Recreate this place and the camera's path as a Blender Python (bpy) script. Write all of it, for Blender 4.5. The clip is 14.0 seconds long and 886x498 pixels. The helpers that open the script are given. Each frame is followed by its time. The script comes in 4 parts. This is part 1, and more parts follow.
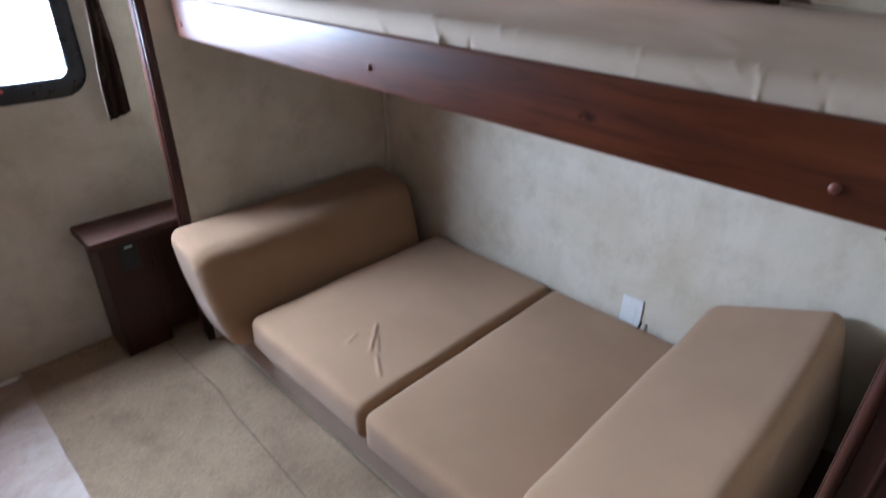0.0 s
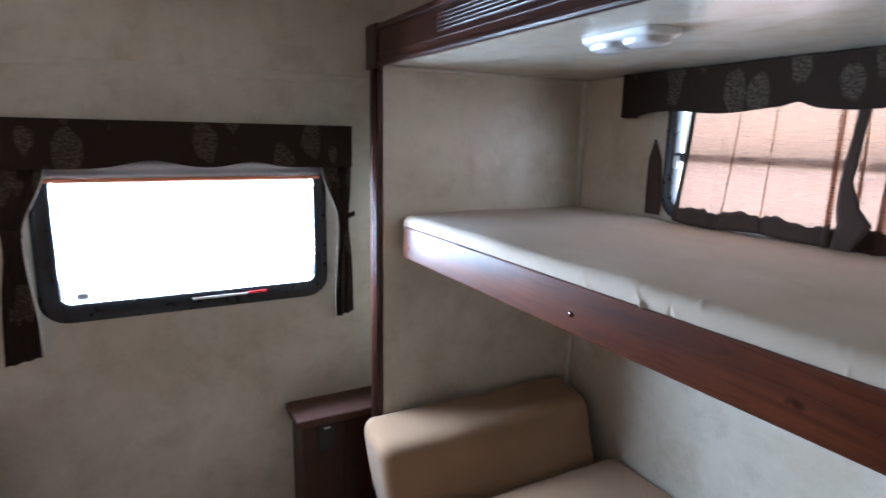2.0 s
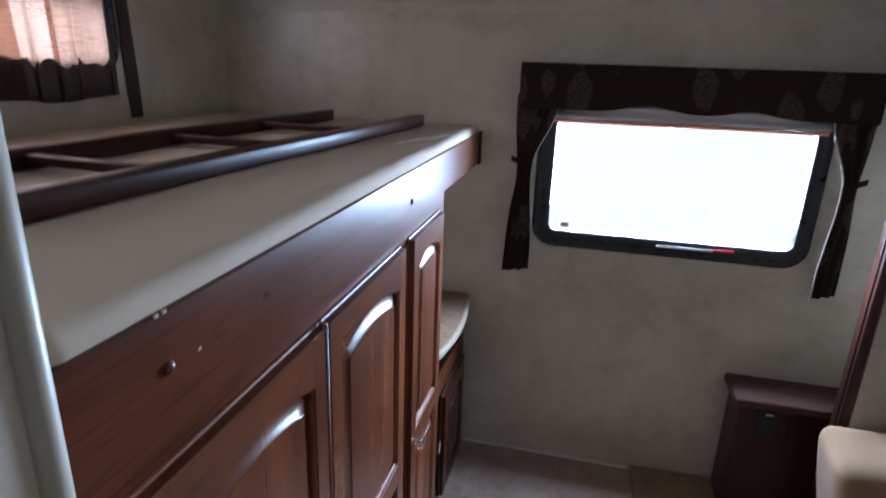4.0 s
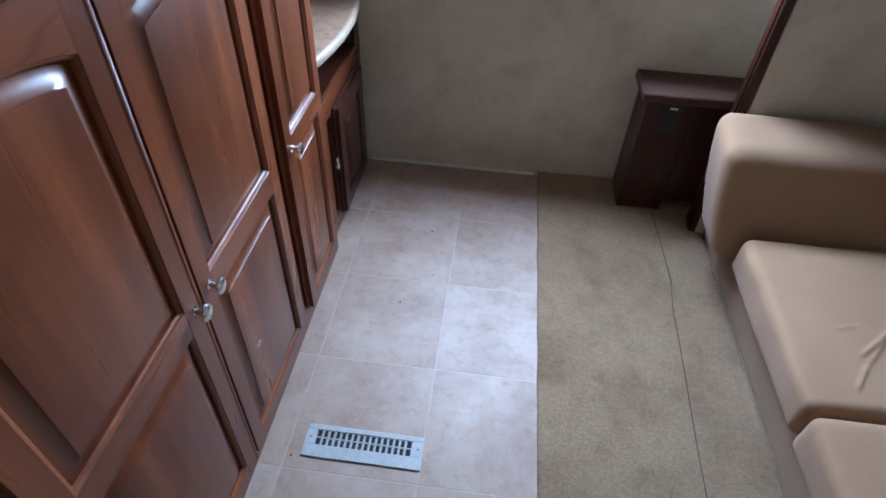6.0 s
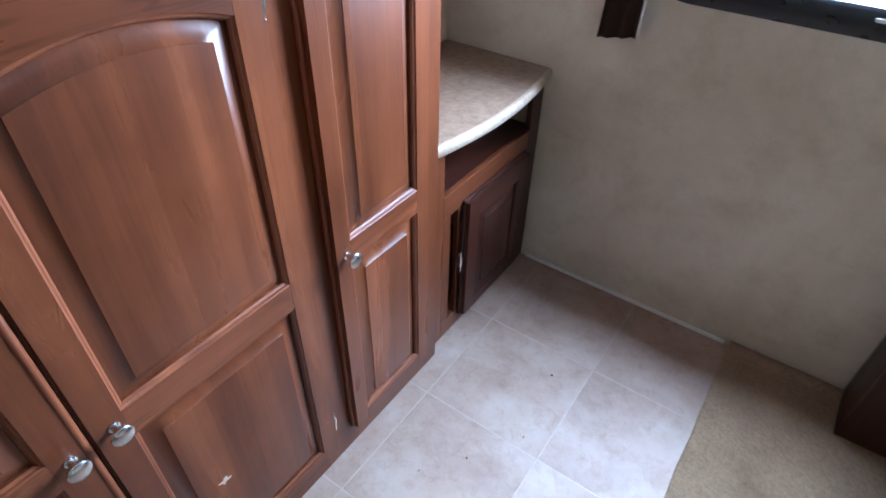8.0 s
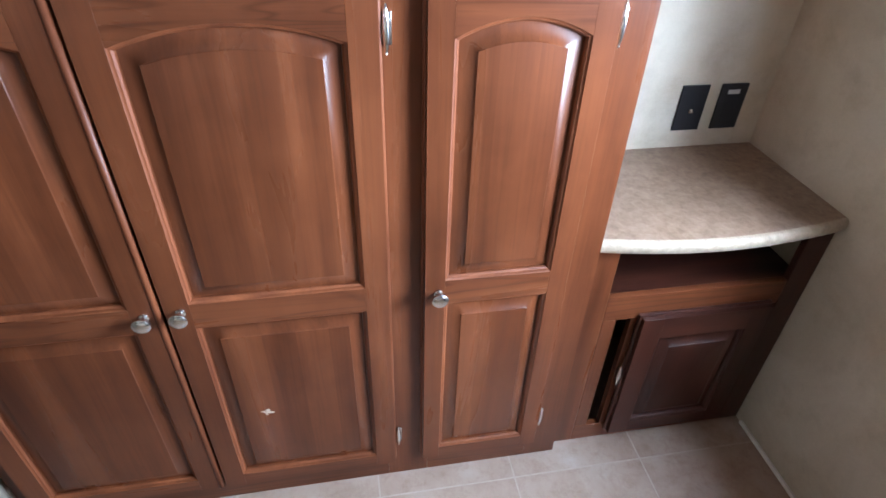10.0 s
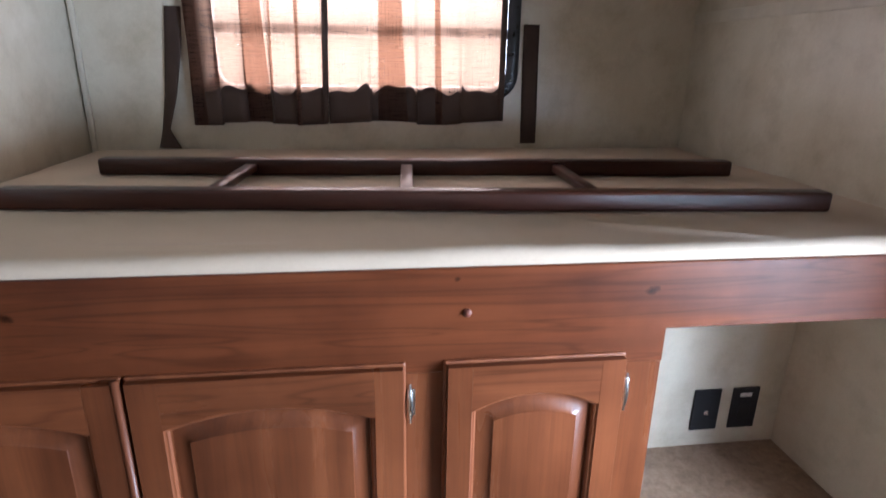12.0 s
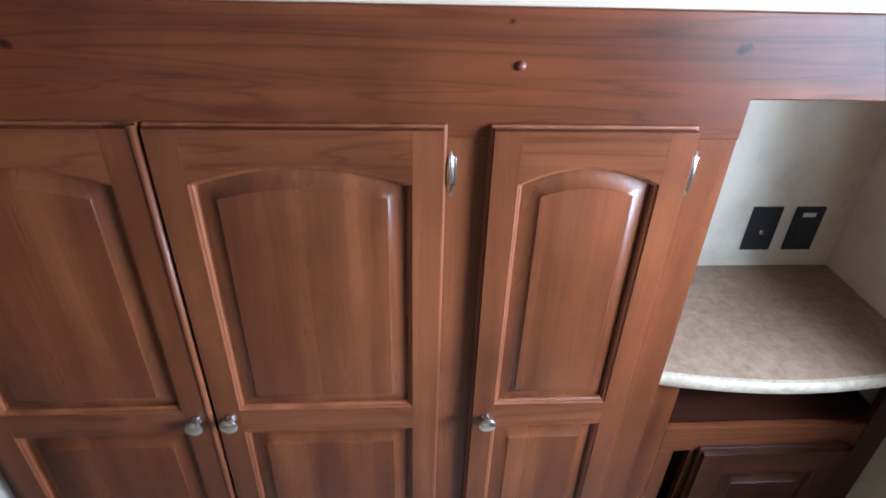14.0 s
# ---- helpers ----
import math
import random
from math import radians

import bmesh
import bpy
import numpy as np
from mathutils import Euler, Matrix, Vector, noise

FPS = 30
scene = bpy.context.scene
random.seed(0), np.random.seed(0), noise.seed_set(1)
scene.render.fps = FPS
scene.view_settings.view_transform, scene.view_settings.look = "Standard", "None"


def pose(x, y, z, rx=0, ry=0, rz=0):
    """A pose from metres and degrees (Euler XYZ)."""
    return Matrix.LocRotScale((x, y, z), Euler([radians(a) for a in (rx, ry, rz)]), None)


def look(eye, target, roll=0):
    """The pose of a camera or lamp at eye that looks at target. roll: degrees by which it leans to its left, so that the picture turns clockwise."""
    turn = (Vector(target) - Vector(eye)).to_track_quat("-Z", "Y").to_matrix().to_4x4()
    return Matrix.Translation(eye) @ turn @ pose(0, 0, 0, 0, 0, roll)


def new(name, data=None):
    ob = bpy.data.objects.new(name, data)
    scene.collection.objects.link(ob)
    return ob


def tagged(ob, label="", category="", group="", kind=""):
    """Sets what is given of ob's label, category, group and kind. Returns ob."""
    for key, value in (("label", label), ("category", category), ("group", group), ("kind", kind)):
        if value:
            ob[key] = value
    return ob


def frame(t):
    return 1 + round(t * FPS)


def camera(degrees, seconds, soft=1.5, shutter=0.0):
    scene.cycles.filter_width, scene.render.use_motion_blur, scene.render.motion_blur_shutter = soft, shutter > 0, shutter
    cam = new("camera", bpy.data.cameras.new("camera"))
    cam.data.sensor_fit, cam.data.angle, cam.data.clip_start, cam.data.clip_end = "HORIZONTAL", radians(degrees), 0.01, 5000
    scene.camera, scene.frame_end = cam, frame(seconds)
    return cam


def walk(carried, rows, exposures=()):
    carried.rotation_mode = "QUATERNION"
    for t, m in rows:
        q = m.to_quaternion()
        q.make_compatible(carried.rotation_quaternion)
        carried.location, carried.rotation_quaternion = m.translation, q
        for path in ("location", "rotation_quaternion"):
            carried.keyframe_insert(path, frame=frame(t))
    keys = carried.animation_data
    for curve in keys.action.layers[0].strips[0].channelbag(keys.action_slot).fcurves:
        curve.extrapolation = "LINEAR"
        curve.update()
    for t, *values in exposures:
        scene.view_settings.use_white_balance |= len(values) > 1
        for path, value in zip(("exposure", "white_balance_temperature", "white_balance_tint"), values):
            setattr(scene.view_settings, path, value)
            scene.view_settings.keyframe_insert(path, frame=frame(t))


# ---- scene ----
cam = camera(75.3, 14.0, shutter=0.3)
METRES, EYE, TILT, LEAN, TURN = 2.4, 1.39, 0.0, 0.0, -44.6
PATH = [
    (0, (0.01, 0.02, 1.444), (1.279, 1.231, 0.483), 1.1),
    (0.5, (0.013, 0.014, 1.513), (1.425, 1.278, 0.876), 1.0),
    (1, (-0.004, 0.002, 1.552), (1.361, 1.374, 1.048), 1.0),
    (1.5, (-0.03, -0.006, 1.569), (1.17, 1.534, 1.136), 1.1),
    (2, (-0.089, 0.0, 1.596), (0.852, 1.723, 1.212), 1.1),
    (2.5, (-0.131, 0.001, 1.63), (0.507, 1.867, 1.3), 0.8),
    (3, (-0.16, -0.003, 1.654), (0.019, 1.971, 1.38), 0.4),
    (3.5, (-0.181, -0.001, 1.653), (-0.405, 1.957, 1.313), 0.6),
    (4, (-0.228, 0.043, 1.608), (-0.659, 1.898, 0.999), 2.0),
    (4.2, (-0.238, 0.054, 1.584), (-0.695, 1.865, 0.869), 2.5),
    (6.3, (-0.091, 0.223, 1.41), (-0.153, 1.67, 0.031), 4.9),
    (6.5, (-0.103, 0.339, 1.398), (-0.144, 1.818, 0.053), 6.0),
    (7, (-0.135, 0.567, 1.408), (-0.293, 2.074, 0.103), 4.6),
    (7.5, (-0.065, 0.643, 1.376), (-0.642, 2.044, 0.071), 1.7),
    (8, (0.043, 0.72, 1.373), (-0.818, 1.987, 0.087), 1.6),
    (8.2, (0.055, 0.775, 1.364), (-0.917, 1.972, 0.09), 1.8),
    (10.3, (0.255, 1.164, 1.397), (-1.345, 1.396, 0.22), 1.3),
    (10.5, (0.253, 1.16, 1.4), (-1.38, 1.37, 0.264), 1.1),
    (11, (0.246, 1.149, 1.459), (-1.52, 1.355, 0.544), 1.1),
    (11.5, (0.203, 1.147, 1.574), (-1.632, 1.351, 0.807), 0.7),
    (12, (0.198, 1.17, 1.671), (-1.685, 1.42, 1.044), 0.9),
    (12.5, (0.212, 1.18, 1.713), (-1.702, 1.44, 1.197), 0.5),
    (13, (0.203, 1.172, 1.672), (-1.676, 1.409, 1.031), 0.2),
    (13.5, (0.179, 1.182, 1.556), (-1.59, 1.409, 0.65), 0.7),
    (14, (0.169, 1.162, 1.5), (-1.516, 1.287, 0.431), 1.9),
]
walk(cam, [(t, look(eye, target, roll)) for t, eye, target, roll in PATH], [(0.0, 0.78, 5700, 19), (1.5, 0.92, 5500, 15), (2.0, 0.9, 5450, 14), (3.0, 0.54, 5400, 14), (4.2, 0.37, 5300, 15), (6.5, 0.92, 5300, 16), (8.0, 1.24, 5200, 15), (10.5, 1.21, 5850, 16), (11.5, 1.05, 5800, 17), (12.5, 0.82, 5800, 17), (14.0, 0.92, 5650, 14)])

# ---- world, sun and window light ----
world = bpy.data.worlds.new("world")
scene.world = world
world.use_nodes = True
wn, wl = world.node_tree.nodes, world.node_tree.links
sky = wn.new("ShaderNodeTexSky")
sky.sky_type, sky.sun_disc = "NISHITA", False
sky.sun_elevation, sky.sun_rotation = radians(51), radians(165)
wl.new(sky.outputs[0], wn["Background"].inputs[0])
wn["Background"].inputs[1].default_value = 0.15

sun = new("sun", bpy.data.lights.new("sun", "SUN"))
sun.data.energy, sun.data.angle, sun.data.color = 5.0, radians(0.53), (1, 0.95, 0.88)
sun.matrix_world = look((1.5, -5.5, 7), (0, 0, 0))


def window_light(name, eye, target, w, h, power, colour):
    ob = new(name, bpy.data.lights.new(name, "AREA"))
    ob.data.shape, ob.data.size, ob.data.size_y = "RECTANGLE", w, h
    ob.data.energy, ob.data.color = power, colour
    ob.matrix_world = look(eye, target)


window_light("daylight_front", (0.11, 2.37, 1.28), (0.11, 0.62, 0.3), 0.96, 0.52, 84, (0.7, 0.86, 1.0))
window_light("daylight_slide", (1.73, 0.96, 1.57), (0, 0.96, 1.4), 0.97, 0.5, 11, (0.84, 0.93, 1.0))
window_light("daylight_bunk", (-1.79, 1.15, 1.76), (0, 1.15, 1.5), 0.95, 0.42, 15, (0.88, 0.95, 1.0))


# ---- materials ----
def material(name):
    m = bpy.data.materials.new(name)
    m.use_nodes = True
    return m, m.node_tree.nodes, m.node_tree.links, m.node_tree.nodes["Principled BSDF"]


def coords(n, l, scale, turn=(0, 0, 0), jitter=False):
    tc, mp = n.new("ShaderNodeTexCoord"), n.new("ShaderNodeMapping")
    mp.inputs["Scale"].default_value, mp.inputs["Rotation"].default_value = scale, turn
    l.new(tc.outputs["Object"], mp.inputs[0])
    if jitter:
        oi, vm = n.new("ShaderNodeObjectInfo"), n.new("ShaderNodeVectorMath")
        vm.operation = "MULTIPLY"
        vm.inputs[1].default_value = (7, 13, 9)
        l.new(oi.outputs["Random"], vm.inputs[0])
        l.new(vm.outputs[0], mp.inputs["Location"])
    return mp.outputs[0]


def noise_tex(n, l, vec, scale, detail=4.0, rough=0.55, distort=0.0):
    t = n.new("ShaderNodeTexNoise")
    t.inputs["Scale"].default_value, t.inputs["Detail"].default_value = scale, detail
    t.inputs["Roughness"].default_value, t.inputs["Distortion"].default_value = rough, distort
    l.new(vec, t.inputs["Vector"])
    return t.outputs["Fac"]


def ramp(n, l, fac, *stops):
    r = n.new("ShaderNodeValToRGB")
    while len(r.color_ramp.elements) < len(stops):
        r.color_ramp.elements.new(0.5)
    for e, (at, c) in zip(r.color_ramp.elements, stops):
        e.position, e.color = at, (*c, 1) if len(c) == 3 else c
    l.new(fac, r.inputs[0])
    return r.outputs[0]


def mix(n, l, kind, fac, a, b):
    m = n.new("ShaderNodeMix")
    m.data_type, m.blend_type = "RGBA", kind
    for value, slot in ((fac, 0), (a, 6), (b, 7)):
        if isinstance(value, (int, float, tuple)):
            m.inputs[slot].default_value = (*value, 1) if isinstance(value, tuple) else value
        else:
            l.new(value, m.inputs[slot])
    return m.outputs[2]


def bump(n, l, bsdf, height, strength, distance=0.01):
    b = n.new("ShaderNodeBump")
    b.inputs["Strength"].default_value, b.inputs["Distance"].default_value = strength, distance
    l.new(height, b.inputs["Height"])
    l.new(b.outputs[0], bsdf.inputs["Normal"])


def wood(name, dark, light, along, rough=0.34, figure=0.0, boards=0.0, gloss=0.3, knots=()):
    """Stained timber whose grain runs along the axis 0, 1 or 2; figure: how strongly growth rings show; knots: (y, z, radius)."""
    m, n, l, b = material(name)
    s, s2, s3, s4 = [14.0] * 3, [19.0] * 3, [170.0] * 3, [30.0] * 3
    s[along], s2[along], s3[along], s4[along] = 1.1, 0.05, 4.0, 1.7
    v, v2, v3 = coords(n, l, s, jitter=True), coords(n, l, s2, jitter=True), coords(n, l, s3, jitter=True)
    grain = noise_tex(n, l, v, 1.0, 5, 0.55, 0.8)
    staves = noise_tex(n, l, v2, 1.0, 0.5, 0.4)
    pores = noise_tex(n, l, v3, 1.0, 2)
    c = ramp(n, l, grain, (0.25, dark), (0.75, light))
    c = mix(n, l, "MULTIPLY", 0.42, c, ramp(n, l, staves, (0.35, (0.62, 0.57, 0.54)), (0.62, (1.16, 1.15, 1.12))))
    # glued-up boards, each of its own tone
    snap, tone = n.new("ShaderNodeVectorMath"), n.new("ShaderNodeTexWhiteNoise")
    snap.operation = "SNAP"
    snap.inputs[1].default_value = [1000.0 if i == along else 0.064 for i in range(3)]
    l.new(coords(n, l, (1, 1, 1), jitter=True), snap.inputs[0])
    l.new(snap.outputs[0], tone.inputs["Vector"])
    c = mix(n, l, "MULTIPLY", boards, c, ramp(n, l, tone.outputs["Value"], (0.0, (0.76, 0.72, 0.7)), (1.0, (1.1, 1.1, 1.1))))
    c = mix(n, l, "MULTIPLY", 0.2, c, ramp(n, l, pores, (0.36, (0.5, 0.45, 0.42)), (0.5, (1, 1, 1))))
    blot = noise_tex(n, l, coords(n, l, (2.2, 2.2, 2.2)), 1.6, 4, 0.6)
    c = mix(n, l, "MULTIPLY", 0.8, c, ramp(n, l, blot, (0.32, (0.66, 0.6, 0.58)), (0.62, (1.12, 1.1, 1.08))))
    if figure:
        rings = noise_tex(n, l, coords(n, l, s4, jitter=True), 0.55, 1.5, 0.45, 1.0)
        saw = n.new("ShaderNodeMath")
        saw.operation = "PINGPONG"
        mul = n.new("ShaderNodeMath")
        mul.operation = "MULTIPLY"
        mul.inputs[1].default_value, saw.inputs[1].default_value = 16.0, 1.0
        l.new(rings, mul.inputs[0])
        l.new(mul.outputs[0], saw.inputs[0])
        c = mix(n, l, "MULTIPLY", figure, c, ramp(n, l, saw.outputs[0], (0.0, (0.42, 0.36, 0.34)), (0.3, (1, 1, 1))))
    for y, z, r in knots:
        # a dark heart that fades unevenly along the grain
        away, far, wob = n.new("ShaderNodeMapping"), n.new("ShaderNodeVectorMath"), n.new("ShaderNodeMath")
        away.inputs["Scale"].default_value = (0, 0.8 / r, 1.3 / r)
        away.inputs["Location"].default_value = (0, -0.8 * y / r, -1.3 * z / r)
        far.operation, wob.operation = "LENGTH", "ADD"
        l.new(n.new("ShaderNodeTexCoord").outputs["Object"], away.inputs[0])
        l.new(away.outputs[0], far.inputs[0])
        l.new(far.outputs["Value"], wob.inputs[0])
        l.new(noise_tex(n, l, coords(n, l, (60, 60, 60)), 1.4, 3, 0.6), wob.inputs[1])
        c = mix(n, l, "MULTIPLY", 1.0, c, ramp(n, l, wob.outputs[0], (0.55, (0.2, 0.16, 0.15)), (0.8, (0.5, 0.44, 0.42)), (1.0, (1, 1, 1))))
    l.new(c, b.inputs["Base Color"])
    l.new(ramp(n, l, grain, (0.2, (rough + 0.08,) * 3), (0.8, (rough - 0.03,) * 3)), b.inputs["Roughness"])
    b.inputs["Specular IOR Level"].default_value = gloss
    b.inputs["Coat Weight"].default_value, b.inputs["Coat Roughness"].default_value = 0.08, 0.22
    bump(n, l, b, pores, 0.08, 0.002)
    return m


CHERRY = ((0.084, 0.0234, 0.0089), (0.168, 0.053, 0.0202))
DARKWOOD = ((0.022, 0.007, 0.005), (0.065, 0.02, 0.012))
wood_x, wood_y, wood_z = (wood("cherry_wood_" + a, *CHERRY, i, 0.27, 0.55 if i == 1 else 0.12, 0.7 if i == 2 else 0.0) for i, a in enumerate("xyz"))
BOARD = ((0.058, 0.0148, 0.0061), (0.126, 0.036, 0.0133))
slide_board_mat = wood("knotty_cherry_board", *BOARD, 1, 0.3, 0.5, 0.0, 0.2, ((-0.505, 0.047, 0.026),))
loft_board_mat = wood("scuffed_cherry_board", *BOARD, 1, 0.3, 0.5, 0.0, 0.2, ((0.337, 0.069, 0.022), (-0.62, 0.062, 0.018), (0.02, 0.1, 0.012)))
# Greyer and lighter than the corner box's dark front.
mid_x = wood("greyish_cherry_top", (0.06, 0.025, 0.016), (0.11, 0.05, 0.034), 0, 0.62)
bead_wood = wood("worn_cherry_edge", (0.125, 0.034, 0.0125), (0.23, 0.073, 0.027), 2, 0.45)
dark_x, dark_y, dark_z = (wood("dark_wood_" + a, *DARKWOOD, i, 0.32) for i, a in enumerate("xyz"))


def plain(name, colour, rough=0.5, metal=0.0, vary=0.12, scale=30.0, relief=0.0):
    m, n, l, b = material(name)
    f = noise_tex(n, l, coords(n, l, (1, 1, 1)), scale, 4)
    lo, hi = (tuple(max(0.0, c * k) for c in colour) for k in (1 - vary, 1 + vary))
    l.new(ramp(n, l, f, (0.3, lo), (0.7, hi)), b.inputs["Base Color"])
    l.new(ramp(n, l, f, (0.3, (rough * 0.85,) * 3), (0.7, (min(1, rough * 1.15),) * 3)), b.inputs["Roughness"])
    b.inputs["Metallic"].default_value = metal
    if relief:
        bump(n, l, b, f, relief, 0.003)
    return m


def wallpaper(name, colour, stain, rough=0.36):
    """Mottled vinyl wall covering with soft stains."""
    m, n, l, b = material(name)
    v = coords(n, l, (1, 1, 1))
    clouds, blot, fine = noise_tex(n, l, v, 3.2, 5, 0.6, 0.6), noise_tex(n, l, v, 9, 6, 0.65), noise_tex(n, l, v, 220, 2)
    c = mix(n, l, "MIX", ramp(n, l, clouds, (0.36, (0, 0, 0)), (0.66, (0.85,) * 3)), colour, stain)
    c = mix(n, l, "MULTIPLY", 0.6, c, ramp(n, l, blot, (0.3, (0.72, 0.69, 0.63)), (0.52, (1, 1, 1))))
    c = mix(n, l, "MULTIPLY", 0.25, c, ramp(n, l, fine, (0.35, (0.85,) * 3), (0.6, (1, 1, 1))))
    streak = noise_tex(n, l, coords(n, l, (7, 7, 0.7)), 1.0, 5, 0.6)
    c = mix(n, l, "MULTIPLY", 0.25, c, ramp(n, l, streak, (0.3, (0.72, 0.67, 0.6)), (0.5, (1, 1, 1))))
    l.new(c, b.inputs["Base Color"])
    b.inputs["Roughness"].default_value = rough
    bump(n, l, b, fine, 0.15, 0.001)
    return m


paper = wallpaper("beige_wall_vinyl", (0.6, 0.542, 0.44), (0.48, 0.412, 0.305))
# Light bounced off the ground is put into this paler cream.
ceiling_mat = wallpaper("cream_ceiling_vinyl", (0.74, 0.7, 0.61), (0.69, 0.64, 0.54))
# Same cream painted darker where less light reaches; the gloss is its own.
slide_ceiling_mat = wallpaper("glossy_dimmed_cream", (0.54, 0.5, 0.42), (0.5, 0.45, 0.36), 0.24)


def cloth_mat(name, a, b_, weave=900.0, rough=0.9, sheen=0.12):
    m, n, l, b = material(name)
    v = coords(n, l, (1, 1, 1))
    big, fine = noise_tex(n, l, v, 5, 4), noise_tex(n, l, v, weave, 1)
    c = mix(n, l, "MULTIPLY", 0.5, ramp(n, l, big, (0.3, a), (0.7, b_)), ramp(n, l, fine, (0.3, (0.7,) * 3), (0.7, (1.1,) * 3)))
    l.new(c, b.inputs["Base Color"])
    b.inputs["Roughness"].default_value = rough
    b.inputs["Sheen Weight"].default_value = sheen
    bump(n, l, b, fine, 0.25, 0.001)
    return m


sofa_mat = cloth_mat("tan_upholstery", (0.285, 0.164, 0.086), (0.33, 0.195, 0.105))
sheet_mat = cloth_mat("beige_bed_sheet", (0.385, 0.303, 0.225), (0.44, 0.352, 0.265), 1200)
tan_sheet_mat = cloth_mat("tan_bed_sheet", (0.455, 0.35, 0.252), (0.51, 0.397, 0.29), 1200)
base_mat = cloth_mat("brown_base_cover", (0.215, 0.128, 0.072), (0.255, 0.155, 0.09))
tie_mat = cloth_mat("brown_tie_fabric", (0.04, 0.021, 0.014), (0.062, 0.034, 0.023), sheen=0.0)
lining_mat = cloth_mat("pale_lining", (0.5, 0.45, 0.4), (0.56, 0.52, 0.47))


def carpet_material():
    m, n, l, b = material("tan_carpet")
    v = coords(n, l, (1, 1, 1))
    pile, stain, blot = noise_tex(n, l, v, 230, 4, 0.75), noise_tex(n, l, v, 2.6, 5, 0.6, 0.1), noise_tex(n, l, v, 14, 5, 0.7, 0.1)
    c = ramp(n, l, stain, (0.28, (0.19, 0.12, 0.067)), (0.55, (0.29, 0.198, 0.118)))
    c = mix(n, l, "MULTIPLY", 0.5, c, ramp(n, l, blot, (0.3, (0.62, 0.57, 0.52)), (0.52, (1, 1, 1))))
    c = mix(n, l, "MULTIPLY", 0.6, c, ramp(n, l, pile, (0.3, (0.6,) * 3), (0.65, (1.1,) * 3)))
    clump = noise_tex(n, l, v, 95, 5, 0.8, 0.3)
    c = mix(n, l, "MULTIPLY", 0.5, c, ramp(n, l, clump, (0.36, (0.5, 0.46, 0.42)), (0.6, (1.12, 1.1, 1.05))))
    l.new(c, b.inputs["Base Color"])
    b.inputs["Roughness"].default_value, b.inputs["Sheen Weight"].default_value = 1.0, 0.1
    bump(n, l, b, clump, 0.8, 0.006)
    return m


carpet_mat = carpet_material()


def tile_material():
    m, n, l, b = material("stone_print_vinyl")
    v = coords(n, l, (1, 1, 1), jitter=True)
    cloud, vein, fine = noise_tex(n, l, v, 5.0, 6, 0.62, 0.25), noise_tex(n, l, v, 26, 6, 0.75, 0.3), noise_tex(n, l, v, 120, 2)
    c = ramp(n, l, cloud, (0.28, (0.225, 0.145, 0.103)), (0.5, (0.31, 0.22, 0.167)), (0.74, (0.375, 0.295, 0.242)))
    c = mix(n, l, "MULTIPLY", 0.6, c, ramp(n, l, vein, (0.3, (0.7, 0.6, 0.52)), (0.52, (1, 1, 1))))
    l.new(c, b.inputs["Base Color"])
    l.new(ramp(n, l, vein, (0.3, (0.58,) * 3), (0.7, (0.46,) * 3)), b.inputs["Roughness"])
    bump(n, l, b, fine, 0.12, 0.001)
    return m


tile_mat = tile_material()
grout_mat = plain("pale_printed_joint", (0.35, 0.268, 0.215), 0.5, 0, 0.12, 60)


def laminate_material():
    m, n, l, b = material("speckled_laminate")
    v = coords(n, l, (1, 1, 1))
    a, c2 = noise_tex(n, l, v, 48, 5, 0.62, 0.4), noise_tex(n, l, v, 9, 4, 0.6, 0.5)
    c = ramp(n, l, a, (0.3, (0.172, 0.105, 0.067)), (0.48, (0.238, 0.155, 0.102)), (0.68, (0.292, 0.2, 0.138)))
    l.new(mix(n, l, "MULTIPLY", 0.6, c, ramp(n, l, c2, (0.3, (0.75, 0.7, 0.66)), (0.6, (1, 1, 1)))), b.inputs["Base Color"])
    b.inputs["Roughness"].default_value = 0.4
    return m


laminate_mat = laminate_material()
edge_mat = plain("worn_laminate_edge", (0.33, 0.262, 0.19), 0.4, 0, 0.2, 90)


